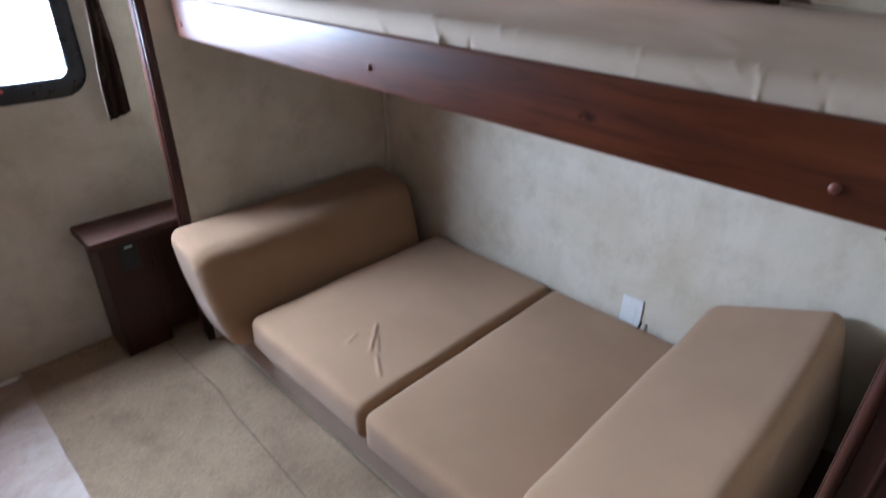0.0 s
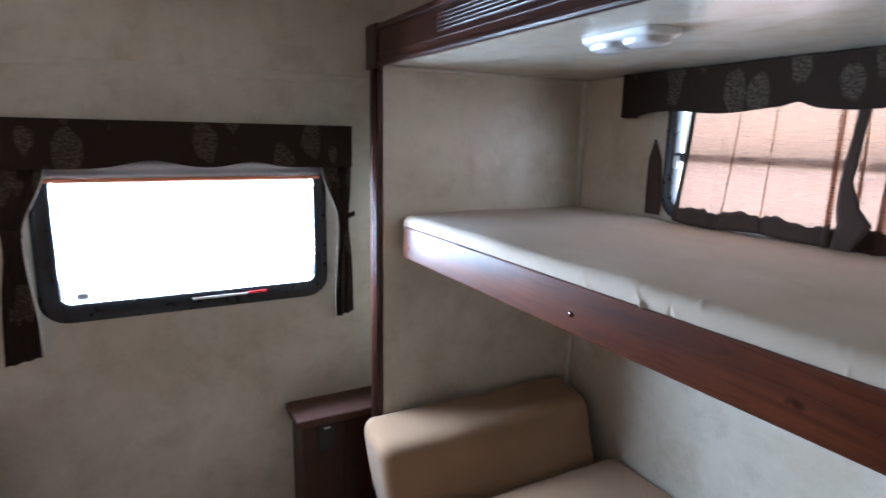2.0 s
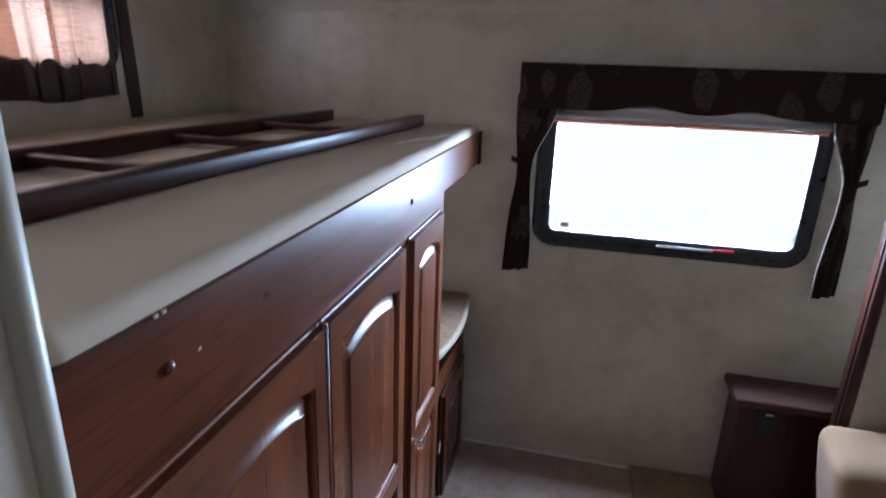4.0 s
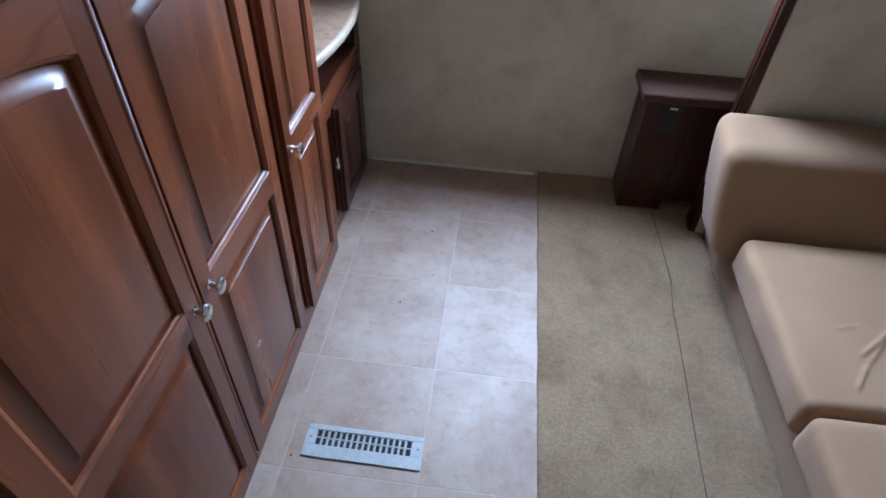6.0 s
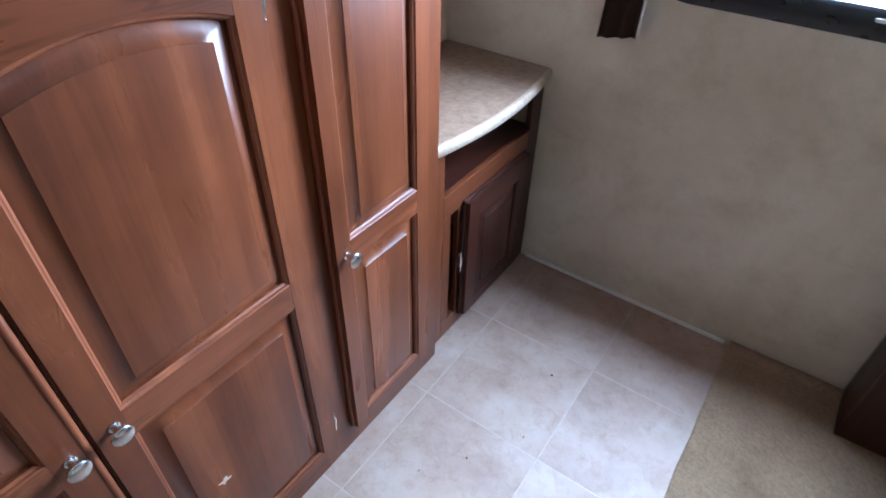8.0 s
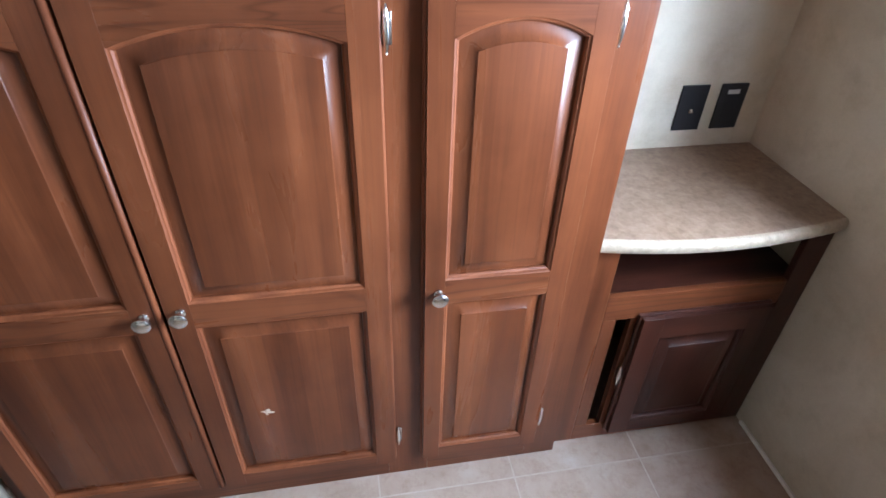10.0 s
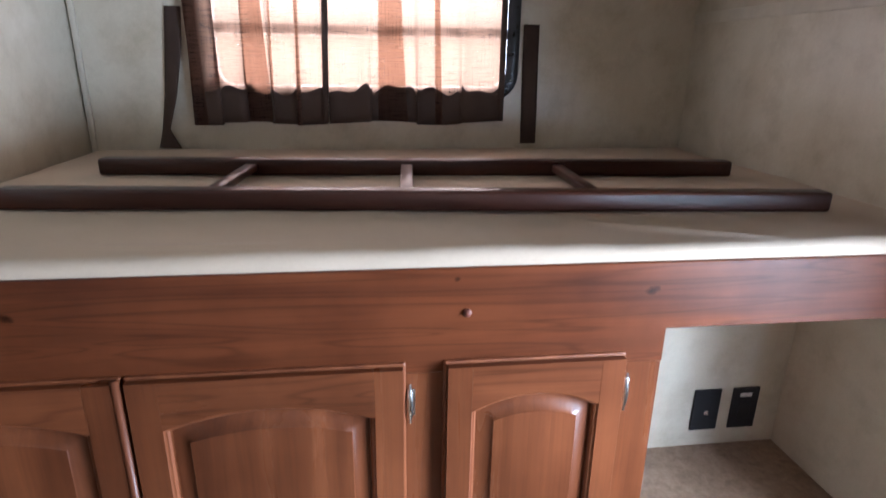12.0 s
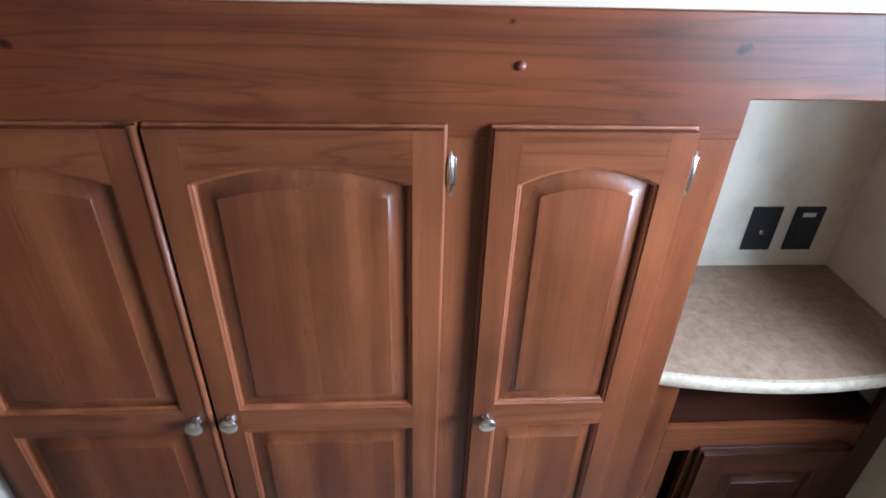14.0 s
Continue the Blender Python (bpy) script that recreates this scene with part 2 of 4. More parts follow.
def valance_material():
    """Dark jacquard with lighter veined leaves scattered over it."""
    m, n, l, b = material("leaf_jacquard")
    v = coords(n, l, (1, 1, 1))
    warp = n.new("ShaderNodeTexVoronoi")
    warp.distance = "EUCLIDEAN"
    warp.inputs["Scale"].default_value, warp.inputs["Randomness"].default_value = 8.0, 0.62
    mp = n.new("ShaderNodeMapping")
    mp.inputs["Rotation"].default_value, mp.inputs["Scale"].default_value = (0.35, 0.35, 0.3), (1.3, 1.3, 0.7)
    l.new(v, mp.inputs[0])
    bend, drift = n.new("ShaderNodeTexNoise"), n.new("ShaderNodeVectorMath")
    bend.inputs["Scale"].default_value, bend.inputs["Detail"].default_value = 11.0, 2.0
    drift.operation, drift.inputs[1].default_value = "MULTIPLY_ADD", (0.075, 0.075, 0.075)
    l.new(mp.outputs[0], bend.inputs["Vector"])
    l.new(bend.outputs["Color"], drift.inputs[0])
    l.new(mp.outputs[0], drift.inputs[2])
    l.new(drift.outputs[0], warp.inputs["Vector"])
    leaf = ramp(n, l, warp.outputs["Distance"], (0.4, (1, 1, 1)), (0.44, (0, 0, 0)))
    pick = ramp(n, l, warp.outputs["Color"], (0.28, (0, 0, 0)), (0.32, (1, 1, 1)))
    veins = noise_tex(n, l, coords(n, l, (90, 90, 170), (0.6, 0.5, 0)), 1.0, 2)
    weave = noise_tex(n, l, v, 700, 2)
    mask = mix(n, l, "MULTIPLY", 1.0, leaf, pick)
    pale = ramp(n, l, veins, (0.4, (0.034, 0.025, 0.018)), (0.6, (0.08, 0.062, 0.044)))
    c = mix(n, l, "MIX", mask, (0.026, 0.0165, 0.0115), pale)
    l.new(mix(n, l, "MULTIPLY", 0.5, c, ramp(n, l, weave, (0.3, (0.6,) * 3), (0.7, (1.15,) * 3))), b.inputs["Base Color"])
    b.inputs["Roughness"].default_value, b.inputs["Specular IOR Level"].default_value = 0.9, 0.12
    bump(n, l, b, weave, 0.3, 0.001)
    return m


valance_mat = valance_material()


def sheer_material():
    """Loosely woven brown sheer: lets much light through."""
    m, n, l, b = material("sheer_brown_weave")
    out = n["Material Output"]
    v = coords(n, l, (1, 1, 1))
    th = noise_tex(n, l, coords(n, l, (12, 12, 380)), 1.0, 2)
    tv = noise_tex(n, l, coords(n, l, (420, 420, 9)), 1.0, 2)
    w = mix(n, l, "ADD", 0.5, ramp(n, l, th, (0.35, (0.3,) * 3), (0.65, (1,) * 3)), ramp(n, l, tv, (0.35, (0.2,) * 3), (0.65, (0.95,) * 3)))
    col = mix(n, l, "MULTIPLY", 0.6, (0.3, 0.165, 0.105), w)
    b.inputs["Roughness"].default_value = 0.95
    l.new(mix(n, l, "MULTIPLY", 1.0, col, (0.17, 0.14, 0.14)), b.inputs["Base Color"])
    tl, tp = n.new("ShaderNodeBsdfTranslucent"), n.new("ShaderNodeBsdfTransparent")
    l.new(mix(n, l, "MIX", 0.5, col, (0.36, 0.21, 0.15)), tl.inputs[0])
    tp.inputs[0].default_value = (0.95, 0.735, 0.62, 1)
    m1, m2 = n.new("ShaderNodeMixShader"), n.new("ShaderNodeMixShader")
    m1.inputs[0].default_value = 0.46
    l.new(ramp(n, l, w, (0.25, (0.5,) * 3), (0.95, (0.19,) * 3)), m2.inputs[0])
    l.new(b.outputs[0], m1.inputs[1]), l.new(tl.outputs[0], m1.inputs[2])
    l.new(m1.outputs[0], m2.inputs[1]), l.new(tp.outputs[0], m2.inputs[2])
    l.new(m2.outputs[0], out.inputs["Surface"])
    return m


sheer_mat = sheer_material()


def glass_material():
    m, n, l, b = material("window_glass")
    g, t, x = n.new("ShaderNodeBsdfGlossy"), n.new("ShaderNodeBsdfTransparent"), n.new("ShaderNodeMixShader")
    g.inputs["Roughness"].default_value = 0.02
    fr = n.new("ShaderNodeFresnel")
    fr.inputs[0].default_value = 1.45
    l.new(fr.outputs[0], x.inputs[0]), l.new(t.outputs[0], x.inputs[1]), l.new(g.outputs[0], x.inputs[2])
    l.new(x.outputs[0], n["Material Output"].inputs["Surface"])
    return m


glass_mat = glass_material()
black_mat = plain("black_window_frame", (0.014, 0.015, 0.017), 0.3, 0, 0.2, 40)
plate_mat = plain("black_plastic", (0.01, 0.01, 0.012), 0.5, 0, 0.2, 60)
white_mat = plain("white_plastic", (0.66, 0.66, 0.64), 0.35, 0, 0.05, 40)
lens_mat = plain("frosted_lens", (0.55, 0.56, 0.57), 0.15, 0, 0.05, 20)
chrome_mat = plain("brushed_nickel", (0.68, 0.67, 0.65), 0.22, 1.0, 0.05, 90)
vent_mat = plain("grey_painted_metal", (0.33, 0.345, 0.34), 0.45, 0, 0.1, 70)
void_mat = plain("flat_black", (0.012, 0.012, 0.012), 0.9)
red_mat = plain("red_plastic", (0.6, 0.04, 0.05), 0.4)
# Pale grey stands in for daylight coming through the cloth.
shade_mat = cloth_mat("pleated_shade", (0.58, 0.58, 0.6), (0.64, 0.64, 0.66))
# Orange of the shade's lit lower edge is put into the colour.
orange_mat = plain("orange_hem_bar", (0.75, 0.25, 0.1), 0.5)
chip_mat = plain("bare_chipped_wood", (0.5, 0.37, 0.27), 0.8, 0, 0.25, 300)
grit_mat = plain("dark_grit", (0.05, 0.035, 0.025), 0.9)
cap_mat = plain("cherry_screw_cap", (0.13, 0.038, 0.024), 0.28)
ground_mat = plain("pale_gravel", (0.56, 0.54, 0.5), 0.9, 0, 0.3, 25, 0.4)
trim_mat = plain("beige_trim", (0.52, 0.47, 0.38), 0.45, 0, 0.08, 20)
bead_mat = plain("beige_corner_bead", (0.47, 0.42, 0.33), 0.4, 0, 0.06, 20)


# ---- mesh helpers ----
def bx(x0, x1, y0, y1, z0, z1, bevel=0.0, seg=2):
    bm = bmesh.new()
    v = [bm.verts.new((x, y, z)) for x in (x0, x1) for y in (y0, y1) for z in (z0, z1)]
    for f in ((0, 1, 3, 2), (4, 6, 7, 5), (0, 4, 5, 1), (2, 3, 7, 6), (0, 2, 6, 4), (1, 5, 7, 3)):
        bm.faces.new([v[i] for i in f])
    if bevel:
        bmesh.ops.bevel(bm, geom=bm.edges[:], offset=bevel, segments=seg, profile=0.5, affect="EDGES")
    return bm


def joined(*bms):
    out = bmesh.new()
    for b in bms:
        me = bpy.data.meshes.new("tmp")
        b.to_mesh(me)
        out.from_mesh(me)
        bpy.data.meshes.remove(me)
        b.free()
    return out


def finish(name, bm, mat, smooth):
    bmesh.ops.recalc_face_normals(bm, faces=bm.faces[:])
    me = bpy.data.meshes.new(name)
    bm.to_mesh(me)
    bm.free()
    me.materials.append(mat)
    if smooth:
        for p in me.polygons:
            p.use_smooth = True
        if smooth == "auto":
            me.set_sharp_from_angle(angle=radians(38))
    return me


def origin_of(ob):
    o = Vector((0, 0, 0))
    while ob:
        o += ob.location
        ob = ob.parent
    return o


def part(name, bm, mat, parent, label="", smooth=False):
    """One mesh under a thing or part; bm is in world coordinates."""
    bmesh.ops.translate(bm, verts=bm.verts[:], vec=-origin_of(parent))
    ob = new(name, finish(name, bm, mat, smooth))
    ob.parent = parent
    return tagged(ob, label)


def thing(name, at, label, category, group="", kind=""):
    ob = new(name)
    ob.location = at
    ob.empty_display_size = 0.05
    return tagged(ob, label, category, group, kind)


def solid(name, bm, mat, label, category, kind="", smooth=False, group=""):
    """A thing of one mesh, with its origin at its base."""
    lo = Vector([min(v.co[i] for v in bm.verts) for i in range(3)])
    hi = Vector([max(v.co[i] for v in bm.verts) for i in range(3)])
    at = Vector(((lo.x + hi.x) / 2, (lo.y + hi.y) / 2, lo.z))
    bmesh.ops.translate(bm, verts=bm.verts[:], vec=-at)
    ob = new(name, finish(name, bm, mat, smooth))
    ob.location = at
    return tagged(ob, label, category, group, kind)


def sheet(fn, nu, nv, thick=0.0, side=None):
    """A cloth or board: fn(u, v) gives a place for u, v in 0..1; thickness towards side, a vector or a function of u, v."""
    bm = bmesh.new()
    g = [[bm.verts.new(fn(i / nu, j / nv)) for j in range(nv + 1)] for i in range(nu + 1)]
    for i in range(nu):
        for j in range(nv):
            bm.faces.new((g[i][j], g[i + 1][j], g[i + 1][j + 1], g[i][j + 1]))
    if thick:
        way = side if callable(side) else (lambda u, v: Vector(side))
        h = [[bm.verts.new(v.co + way(i / nu, j / nv) * thick) for j, v in enumerate(row)] for i, row in enumerate(g)]
        for i in range(nu):
            for j in range(nv):
                bm.faces.new((h[i][j], h[i][j + 1], h[i + 1][j + 1], h[i + 1][j]))
        rim = [(i, 0) for i in range(nu)] + [(nu, j) for j in range(nv)] + [(i, nv) for i in range(nu, 0, -1)] + [(0, j) for j in range(nv, 0, -1)]
        for (a, b), (c, d) in zip(rim, rim[1:] + rim[:1]):
            bm.faces.new((g[a][b], h[a][b], h[c][d], g[c][d]))
    return bm


def lofted(loops, close=True, caps=(False, False)):
    """Skin between rings of equal length."""
    bm = bmesh.new()
    rings = [[bm.verts.new(p) for p in ring] for ring in loops]
    k = len(rings[0])
    for a, b in zip(rings, rings[1:]):
        for i in range(k if close else k - 1):
            bm.faces.new((a[i], a[(i + 1) % k], b[(i + 1) % k], b[i]))
    if caps[0]:
        bm.faces.new(rings[0])
    if caps[1]:
        bm.faces.new(rings[-1][::-1])
    return bm


def lathe(profile, at, axis, seg=20):
    """Turned body: profile of (distance along axis, radius)."""
    q = Vector((0, 0, 1)).rotation_difference(Vector(axis)).to_matrix()
    rings = [[Vector(at) + q @ Vector((r * math.cos(a), r * math.sin(a), d)) for a in (2 * math.pi * i / seg for i in range(seg))] for d, r in profile]
    return lofted(rings, True, (True, True))


def tube(points, r, seg=8):
    pts = [Vector(p) for p in points]
    rings = []
    for i, p in enumerate(pts):
        d = (pts[min(i + 1, len(pts) - 1)] - pts[max(i - 1, 0)]).normalized()
        a = d.orthogonal().normalized()
        b = d.cross(a)
        rings.append([p + r * (math.cos(t) * a + math.sin(t) * b) for t in (2 * math.pi * k / seg for k in range(seg))])
    for i in range(1, len(rings)):
        best = min(range(seg), key=lambda s: (rings[i][s] - rings[i - 1][0]).length)
        rings[i] = rings[i][best:] + rings[i][:best]
    return lofted(rings, True, (True, True))


def pillow(lo, hi, radius, n=(20, 20, 8), warp=None):
    """A padded block: rounded edges, then warp(p, lo, hi) moves each point."""
    lo, hi = Vector(lo), Vector(hi)
    bm, seen = bmesh.new(), {}
    inner_lo, inner_hi = lo + Vector((radius,) * 3), hi - Vector((radius,) * 3)

    def soft(f):
        e = 0.5 - 0.5 * math.cos(math.pi * f)
        return 0.45 * f + 0.55 * e

    def vert(i, j, k):
        key = (i, j, k)
        if key not in seen:
            p = Vector([lo[a] + (hi[a] - lo[a]) * soft(c / n[a]) for a, c in enumerate(key)])
            c = Vector([min(max(p[a], inner_lo[a]), inner_hi[a]) for a in range(3)])
            d = p - c
            if d.length > 1e-9:
                p = c + d.normalized() * radius
            seen[key] = bm.verts.new(warp(p, lo, hi) if warp else p)
        return seen[key]

    for a in range(3):
        b, c = (a + 1) % 3, (a + 2) % 3
        for end in (0, n[a]):
            for i in range(n[b]):
                for j in range(n[c]):
                    quad = []
                    for di, dj in ((0, 0), (1, 0), (1, 1), (0, 1)):
                        key = [0, 0, 0]
                        key[a], key[b], key[c] = end, i + di, j + dj
                        quad.append(vert(*key))
                    bm.faces.new(quad)
    return bm


def holed(axis, w0, w1, u0, u1, v0, v1, hole):
    """A wall slab with one opening: axis 0 (u = y) or 1 (u = x), v = z; hole is u0, u1, v0, v1."""
    us, vs = (u0, hole[0], hole[1], u1), (v0, hole[2], hole[3], v1)
    bm = bmesh.new()

    def at(u, v, w):
        return (w, u, v) if axis == 0 else (u, w, v)

    grid = {(i, j, k): bm.verts.new(at(us[i], vs[j], (w0, w1)[k])) for i in range(4) for j in range(4) for k in range(2)}
    for i in range(3):
        for j in range(3):
            if (i, j) == (1, 1):
                continue
            for k in range(2):
                bm.faces.new([grid[c] for c in ((i, j, k), (i + 1, j, k), (i + 1, j + 1, k), (i, j + 1, k))])
    rim = [((i, 0), (i + 1, 0)) for i in range(3)] + [((i, 3), (i + 1, 3)) for i in range(3)] + [((0, j), (0, j + 1)) for j in range(3)] + [((3, j), (3, j + 1)) for j in range(3)]
    rim += [((1, 1), (2, 1)), ((1, 2), (2, 2)), ((1, 1), (1, 2)), ((2, 1), (2, 2))]
    for a, b in rim:
        bm.faces.new([grid[(*a, 0)], grid[(*b, 0)], grid[(*b, 1)], grid[(*a, 1)]])
    return bm


def rounded_rect(u0, u1, v0, v1, r, k=6):
    pts = []
    for cu, cv, a0 in ((u1 - r, v0 + r, -90), (u1 - r, v1 - r, 0), (u0 + r, v1 - r, 90), (u0 + r, v0 + r, 180)):
        pts += [(cu + r * math.cos(radians(a0 + 90 * i / k)), cv + r * math.sin(radians(a0 + 90 * i / k))) for i in range(k + 1)]
    return pts


def smoothstep(a, b, x):
    f = min(1, max(0, (x - a) / (b - a)))
    return f * f * (3 - 2 * f)


# ---- the setting ----
YW, XL, XC, XR, XS, ZC = 2.228, -1.67, -0.605, 0.89, 1.645, 2.15
ZS, YE, YN = 1.838, 1.94, 0.0  # slide-out: ceiling, far end, near end


def structure(name, bm, mat, label, category, smooth=False):
    return solid(name, bm, mat, label, category, "structure", smooth)


structure("ground", bx(-60, 60, -60, 60, -1.1, -0.95), ground_mat, "pale gravel ground outside the trailer", "ground")
structure("wall_north", holed(1, YW, YW + 0.05, XL - 0.05, XR + 0.05, -0.05, ZC + 0.05, (-0.35, 0.565, 0.985, 1.46)), paper, "beige mottled vinyl wall with a window", "wall")
structure("wall_west", holed(0, XL - 0.05, XL, 0.25, YW, -0.05, ZC + 0.05, (0.725, 1.62, 1.575, 1.95)), paper, "beige mottled vinyl wall behind the upper bunk", "wall")
structure("wall_partition", bx(XL, -0.596, 0.25, 0.34, 0, ZC), paper, "beige vinyl partition at the end of the bunk", "wall")
# Passage run far south, mostly unseen, so little light bounces back.
structure("wall_passage", bx(-0.67, -0.596, -3.2, 0.25, 0, ZC), paper, "beige vinyl passage wall", "wall")
structure("wall_south", bx(-0.67, XR + 0.05, -3.25, -3.2, 0, ZC), paper, "plain beige vinyl wall closing the unseen passage", "wall")
structure("wall_east", holed(0, XR, XR + 0.05, -3.2, YW, -0.05, ZC + 0.05, (-0.04, 2.0, 0.0, 1.9)), paper, "beige vinyl wall round the slide-out opening", "wall")
structure("wall_slide_north", bx(0.72, XS, YE, YE + 0.04, 0, ZS), paper, "beige vinyl end wall of the slide-out", "wall")
structure("wall_slide_south", bx(0.72, XS, YN - 0.04, YN, 0, ZS), paper, "beige vinyl end wall of the slide-out", "wall")
structure("wall_slide_east", holed(0, XS, XS + 0.05, YN - 0.04, YE + 0.04, -0.05, ZS + 0.04, (0.5, 1.45, 1.34, 1.8)), paper, "beige vinyl outer wall of the slide-out with a window", "wall")
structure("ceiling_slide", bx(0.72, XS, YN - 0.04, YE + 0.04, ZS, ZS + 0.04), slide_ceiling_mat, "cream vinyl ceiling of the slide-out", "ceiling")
structure("ceiling", bx(XL - 0.05, XR + 0.05, -3.25, YW + 0.05, ZC, ZC + 0.05), ceiling_mat, "cream vinyl ceiling", "ceiling")
structure("wall_alcove", bx(-1.03, -0.99, 1.65, YW, 0, 1.25), paper, "pale vinyl back of the shelf alcove", "wall")
structure("trim_north", bx(XL, XR, YW - 0.004, YW, 1.79, 1.822, 0.0015), trim_mat, "beige seam batten along the wall", "trim")
structure("trim_slide_corner", bx(XS - 0.02, XS, YE - 0.02, YE, 0, ZS, 0.006), trim_mat, "beige corner batten in the slide-out", "trim")
structure("trim_slide_ceiling", bx(0.74, XS - 0.02, YE - 0.012, YE, ZS - 0.012, ZS, 0.004), trim_mat, "beige cove strip under the slide-out ceiling", "trim")
structure("trim_bunk_corner", bx(XL, XL + 0.016, 0.345, 0.361, 1.3, ZC, 0.005), trim_mat, "pale corner batten behind the bunk", "trim")
structure("baseboard_north", bx(-0.61, 0.1, YW - 0.008, YW, 0.0, 0.012, 0.002), white_mat, "thin pale bead along the floor", "baseboard")
structure("trim_partition", tube([(-0.598, 0.331, 0), (-0.598, 0.331, 1.0), (-0.598, 0.331, ZC)], 0.013, 12), bead_mat, "rounded beige corner bead on the partition", "trim", True)
structure("subfloor", bx(XL, XS, -3.25, YW + 0.05, -0.06, -0.012), plain("plywood", (0.3, 0.22, 0.13), 0.8), "plywood floor deck under the coverings", "floor")


# ---- windows ----
def window(name, put, frame_box, inner_box, lip, radius, label):
    """put(u, v, w): w is the distance into the room from the wall."""
    w = thing(name, put((frame_box[0] + frame_box[1]) / 2, frame_box[2], 0), label, "window", kind="structure")
    o, i = frame_box, inner_box
    rings = []
    for grow, depth in ((0.0, 0.001), (0.003, 0.009), (0.012, 0.014)):
        rings.append([put(u, v, depth) for u, v in rounded_rect(o[0] + grow, o[1] - grow, o[2] + grow, o[3] - grow, radius - grow)])
    for grow, depth in ((0.012, 0.014), (0.003, 0.008), (0.0, -0.012), (0.004, -0.03)):
        rings.append([put(u, v, depth) for u, v in rounded_rect(i[0] - grow, i[1] + grow, i[2] - grow, i[3] + grow, lip + grow)])
    part("window_frame", lofted(rings), black_mat, w, "glossy black rounded frame", "auto")
    return w


def pane(parent, put, u0, u1, v0, v1, w):
    p = part("pane", lofted([[put(u, v, d) for u, v in ((u0, v0), (u1, v0), (u1, v1), (u0, v1))] for d in (w, w - 0.004)], True, (True, True)), glass_mat, parent, "clear glass")
    p.visible_shadow = False


def bar(parent, put, name, u0, u1, v0, v1, w0, w1, mat, label=""):
    return part(name, lofted([[put(u, v, d) for u, v in rounded_rect(u0, u1, v0, v1, min(u1 - u0, v1 - v0) * 0.3, 3)] for d in (w0, w1)], True, (True, True)), mat, parent, label)


def north(u, v, w):
    return Vector((u, YW - w, v))


def east(u, v, w):
    return Vector((XS - w, u, v))


def west(u, v, w):
    return Vector((XL + w, u, v))


win = window("window_1", north, (-0.385, 0.592, 0.952, 1.5), (-0.318, 0.534, 1.021, 1.44), 0.03, 0.085, "black-framed trailer window, bright daylight behind")
pane(win, north, -0.33, 0.55, 1.01, 1.45, -0.02)
bar(win, north, "sticker", -0.275, -0.245, 1.028, 1.045, -0.0195, -0.0185, shade_mat, "small grey sticker")
lev = bar(win, north, "latch", 0.08, 0.275, 0.994, 1.001, 0.014, 0.024, white_mat, "pale lever latch")
bar(lev, north, "latch_tip", 0.275, 0.345, 0.996, 1.004, 0.014, 0.024, red_mat, "red latch tip")
win = window("window_2", east, (0.455, 1.485, 1.315, 1.825), (0.5, 1.44, 1.36, 1.79), 0.05, 0.085, "black-framed sliding window behind sheer curtains")
pane(win, east, 0.495, 1.445, 1.355, 1.54, -0.02)
pane(win, east, 0.495, 1.445, 1.54, 1.795, -0.026)
bar(win, east, "mullion", 0.5, 1.44, 1.525, 1.555, -0.03, 0.006, black_mat)
bar(win, east, "latch", 1.418, 1.433, 1.5, 1.545, 0.006, 0.02, white_mat, "small pale latch")
win = window("window_3", west, (0.69, 1.65, 1.545, 1.985), (0.735, 1.605, 1.59, 1.94), 0.05, 0.085, "black-framed window behind sheer curtains")
pane(win, west, 0.73, 1.61, 1.585, 1.75, -0.02)
pane(win, west, 0.73, 1.61, 1.75, 1.945, -0.026)
bar(win, west, "mullion", 0.735, 1.605, 1.735, 1.765, -0.03, 0.006, black_mat)
shade = thing("roller_shade", (0.11, YW - 0.03, 1.432), "grey pleated shade rolled up under the valance", "blind")
part("shade_fabric", sheet(lambda u, v: north(-0.34 + 0.9 * u, 1.44 + 0.07 * v, 0.03 + 0.006 * math.sin(v * 12.0)), 4, 24, 0.004, (0, -1, 0)), shade_mat, shade, "", True)
part("bottom_bar", bx(-0.335, 0.555, YW - 0.043, YW - 0.027, 1.428, 1.44, 0.003), orange_mat, shade, "orange bottom bar")
part("cord_clip", bx(-0.07, -0.02, YW - 0.05, YW - 0.043, 1.483, 1.489, 0.001), white_mat, shade, "small white clip")


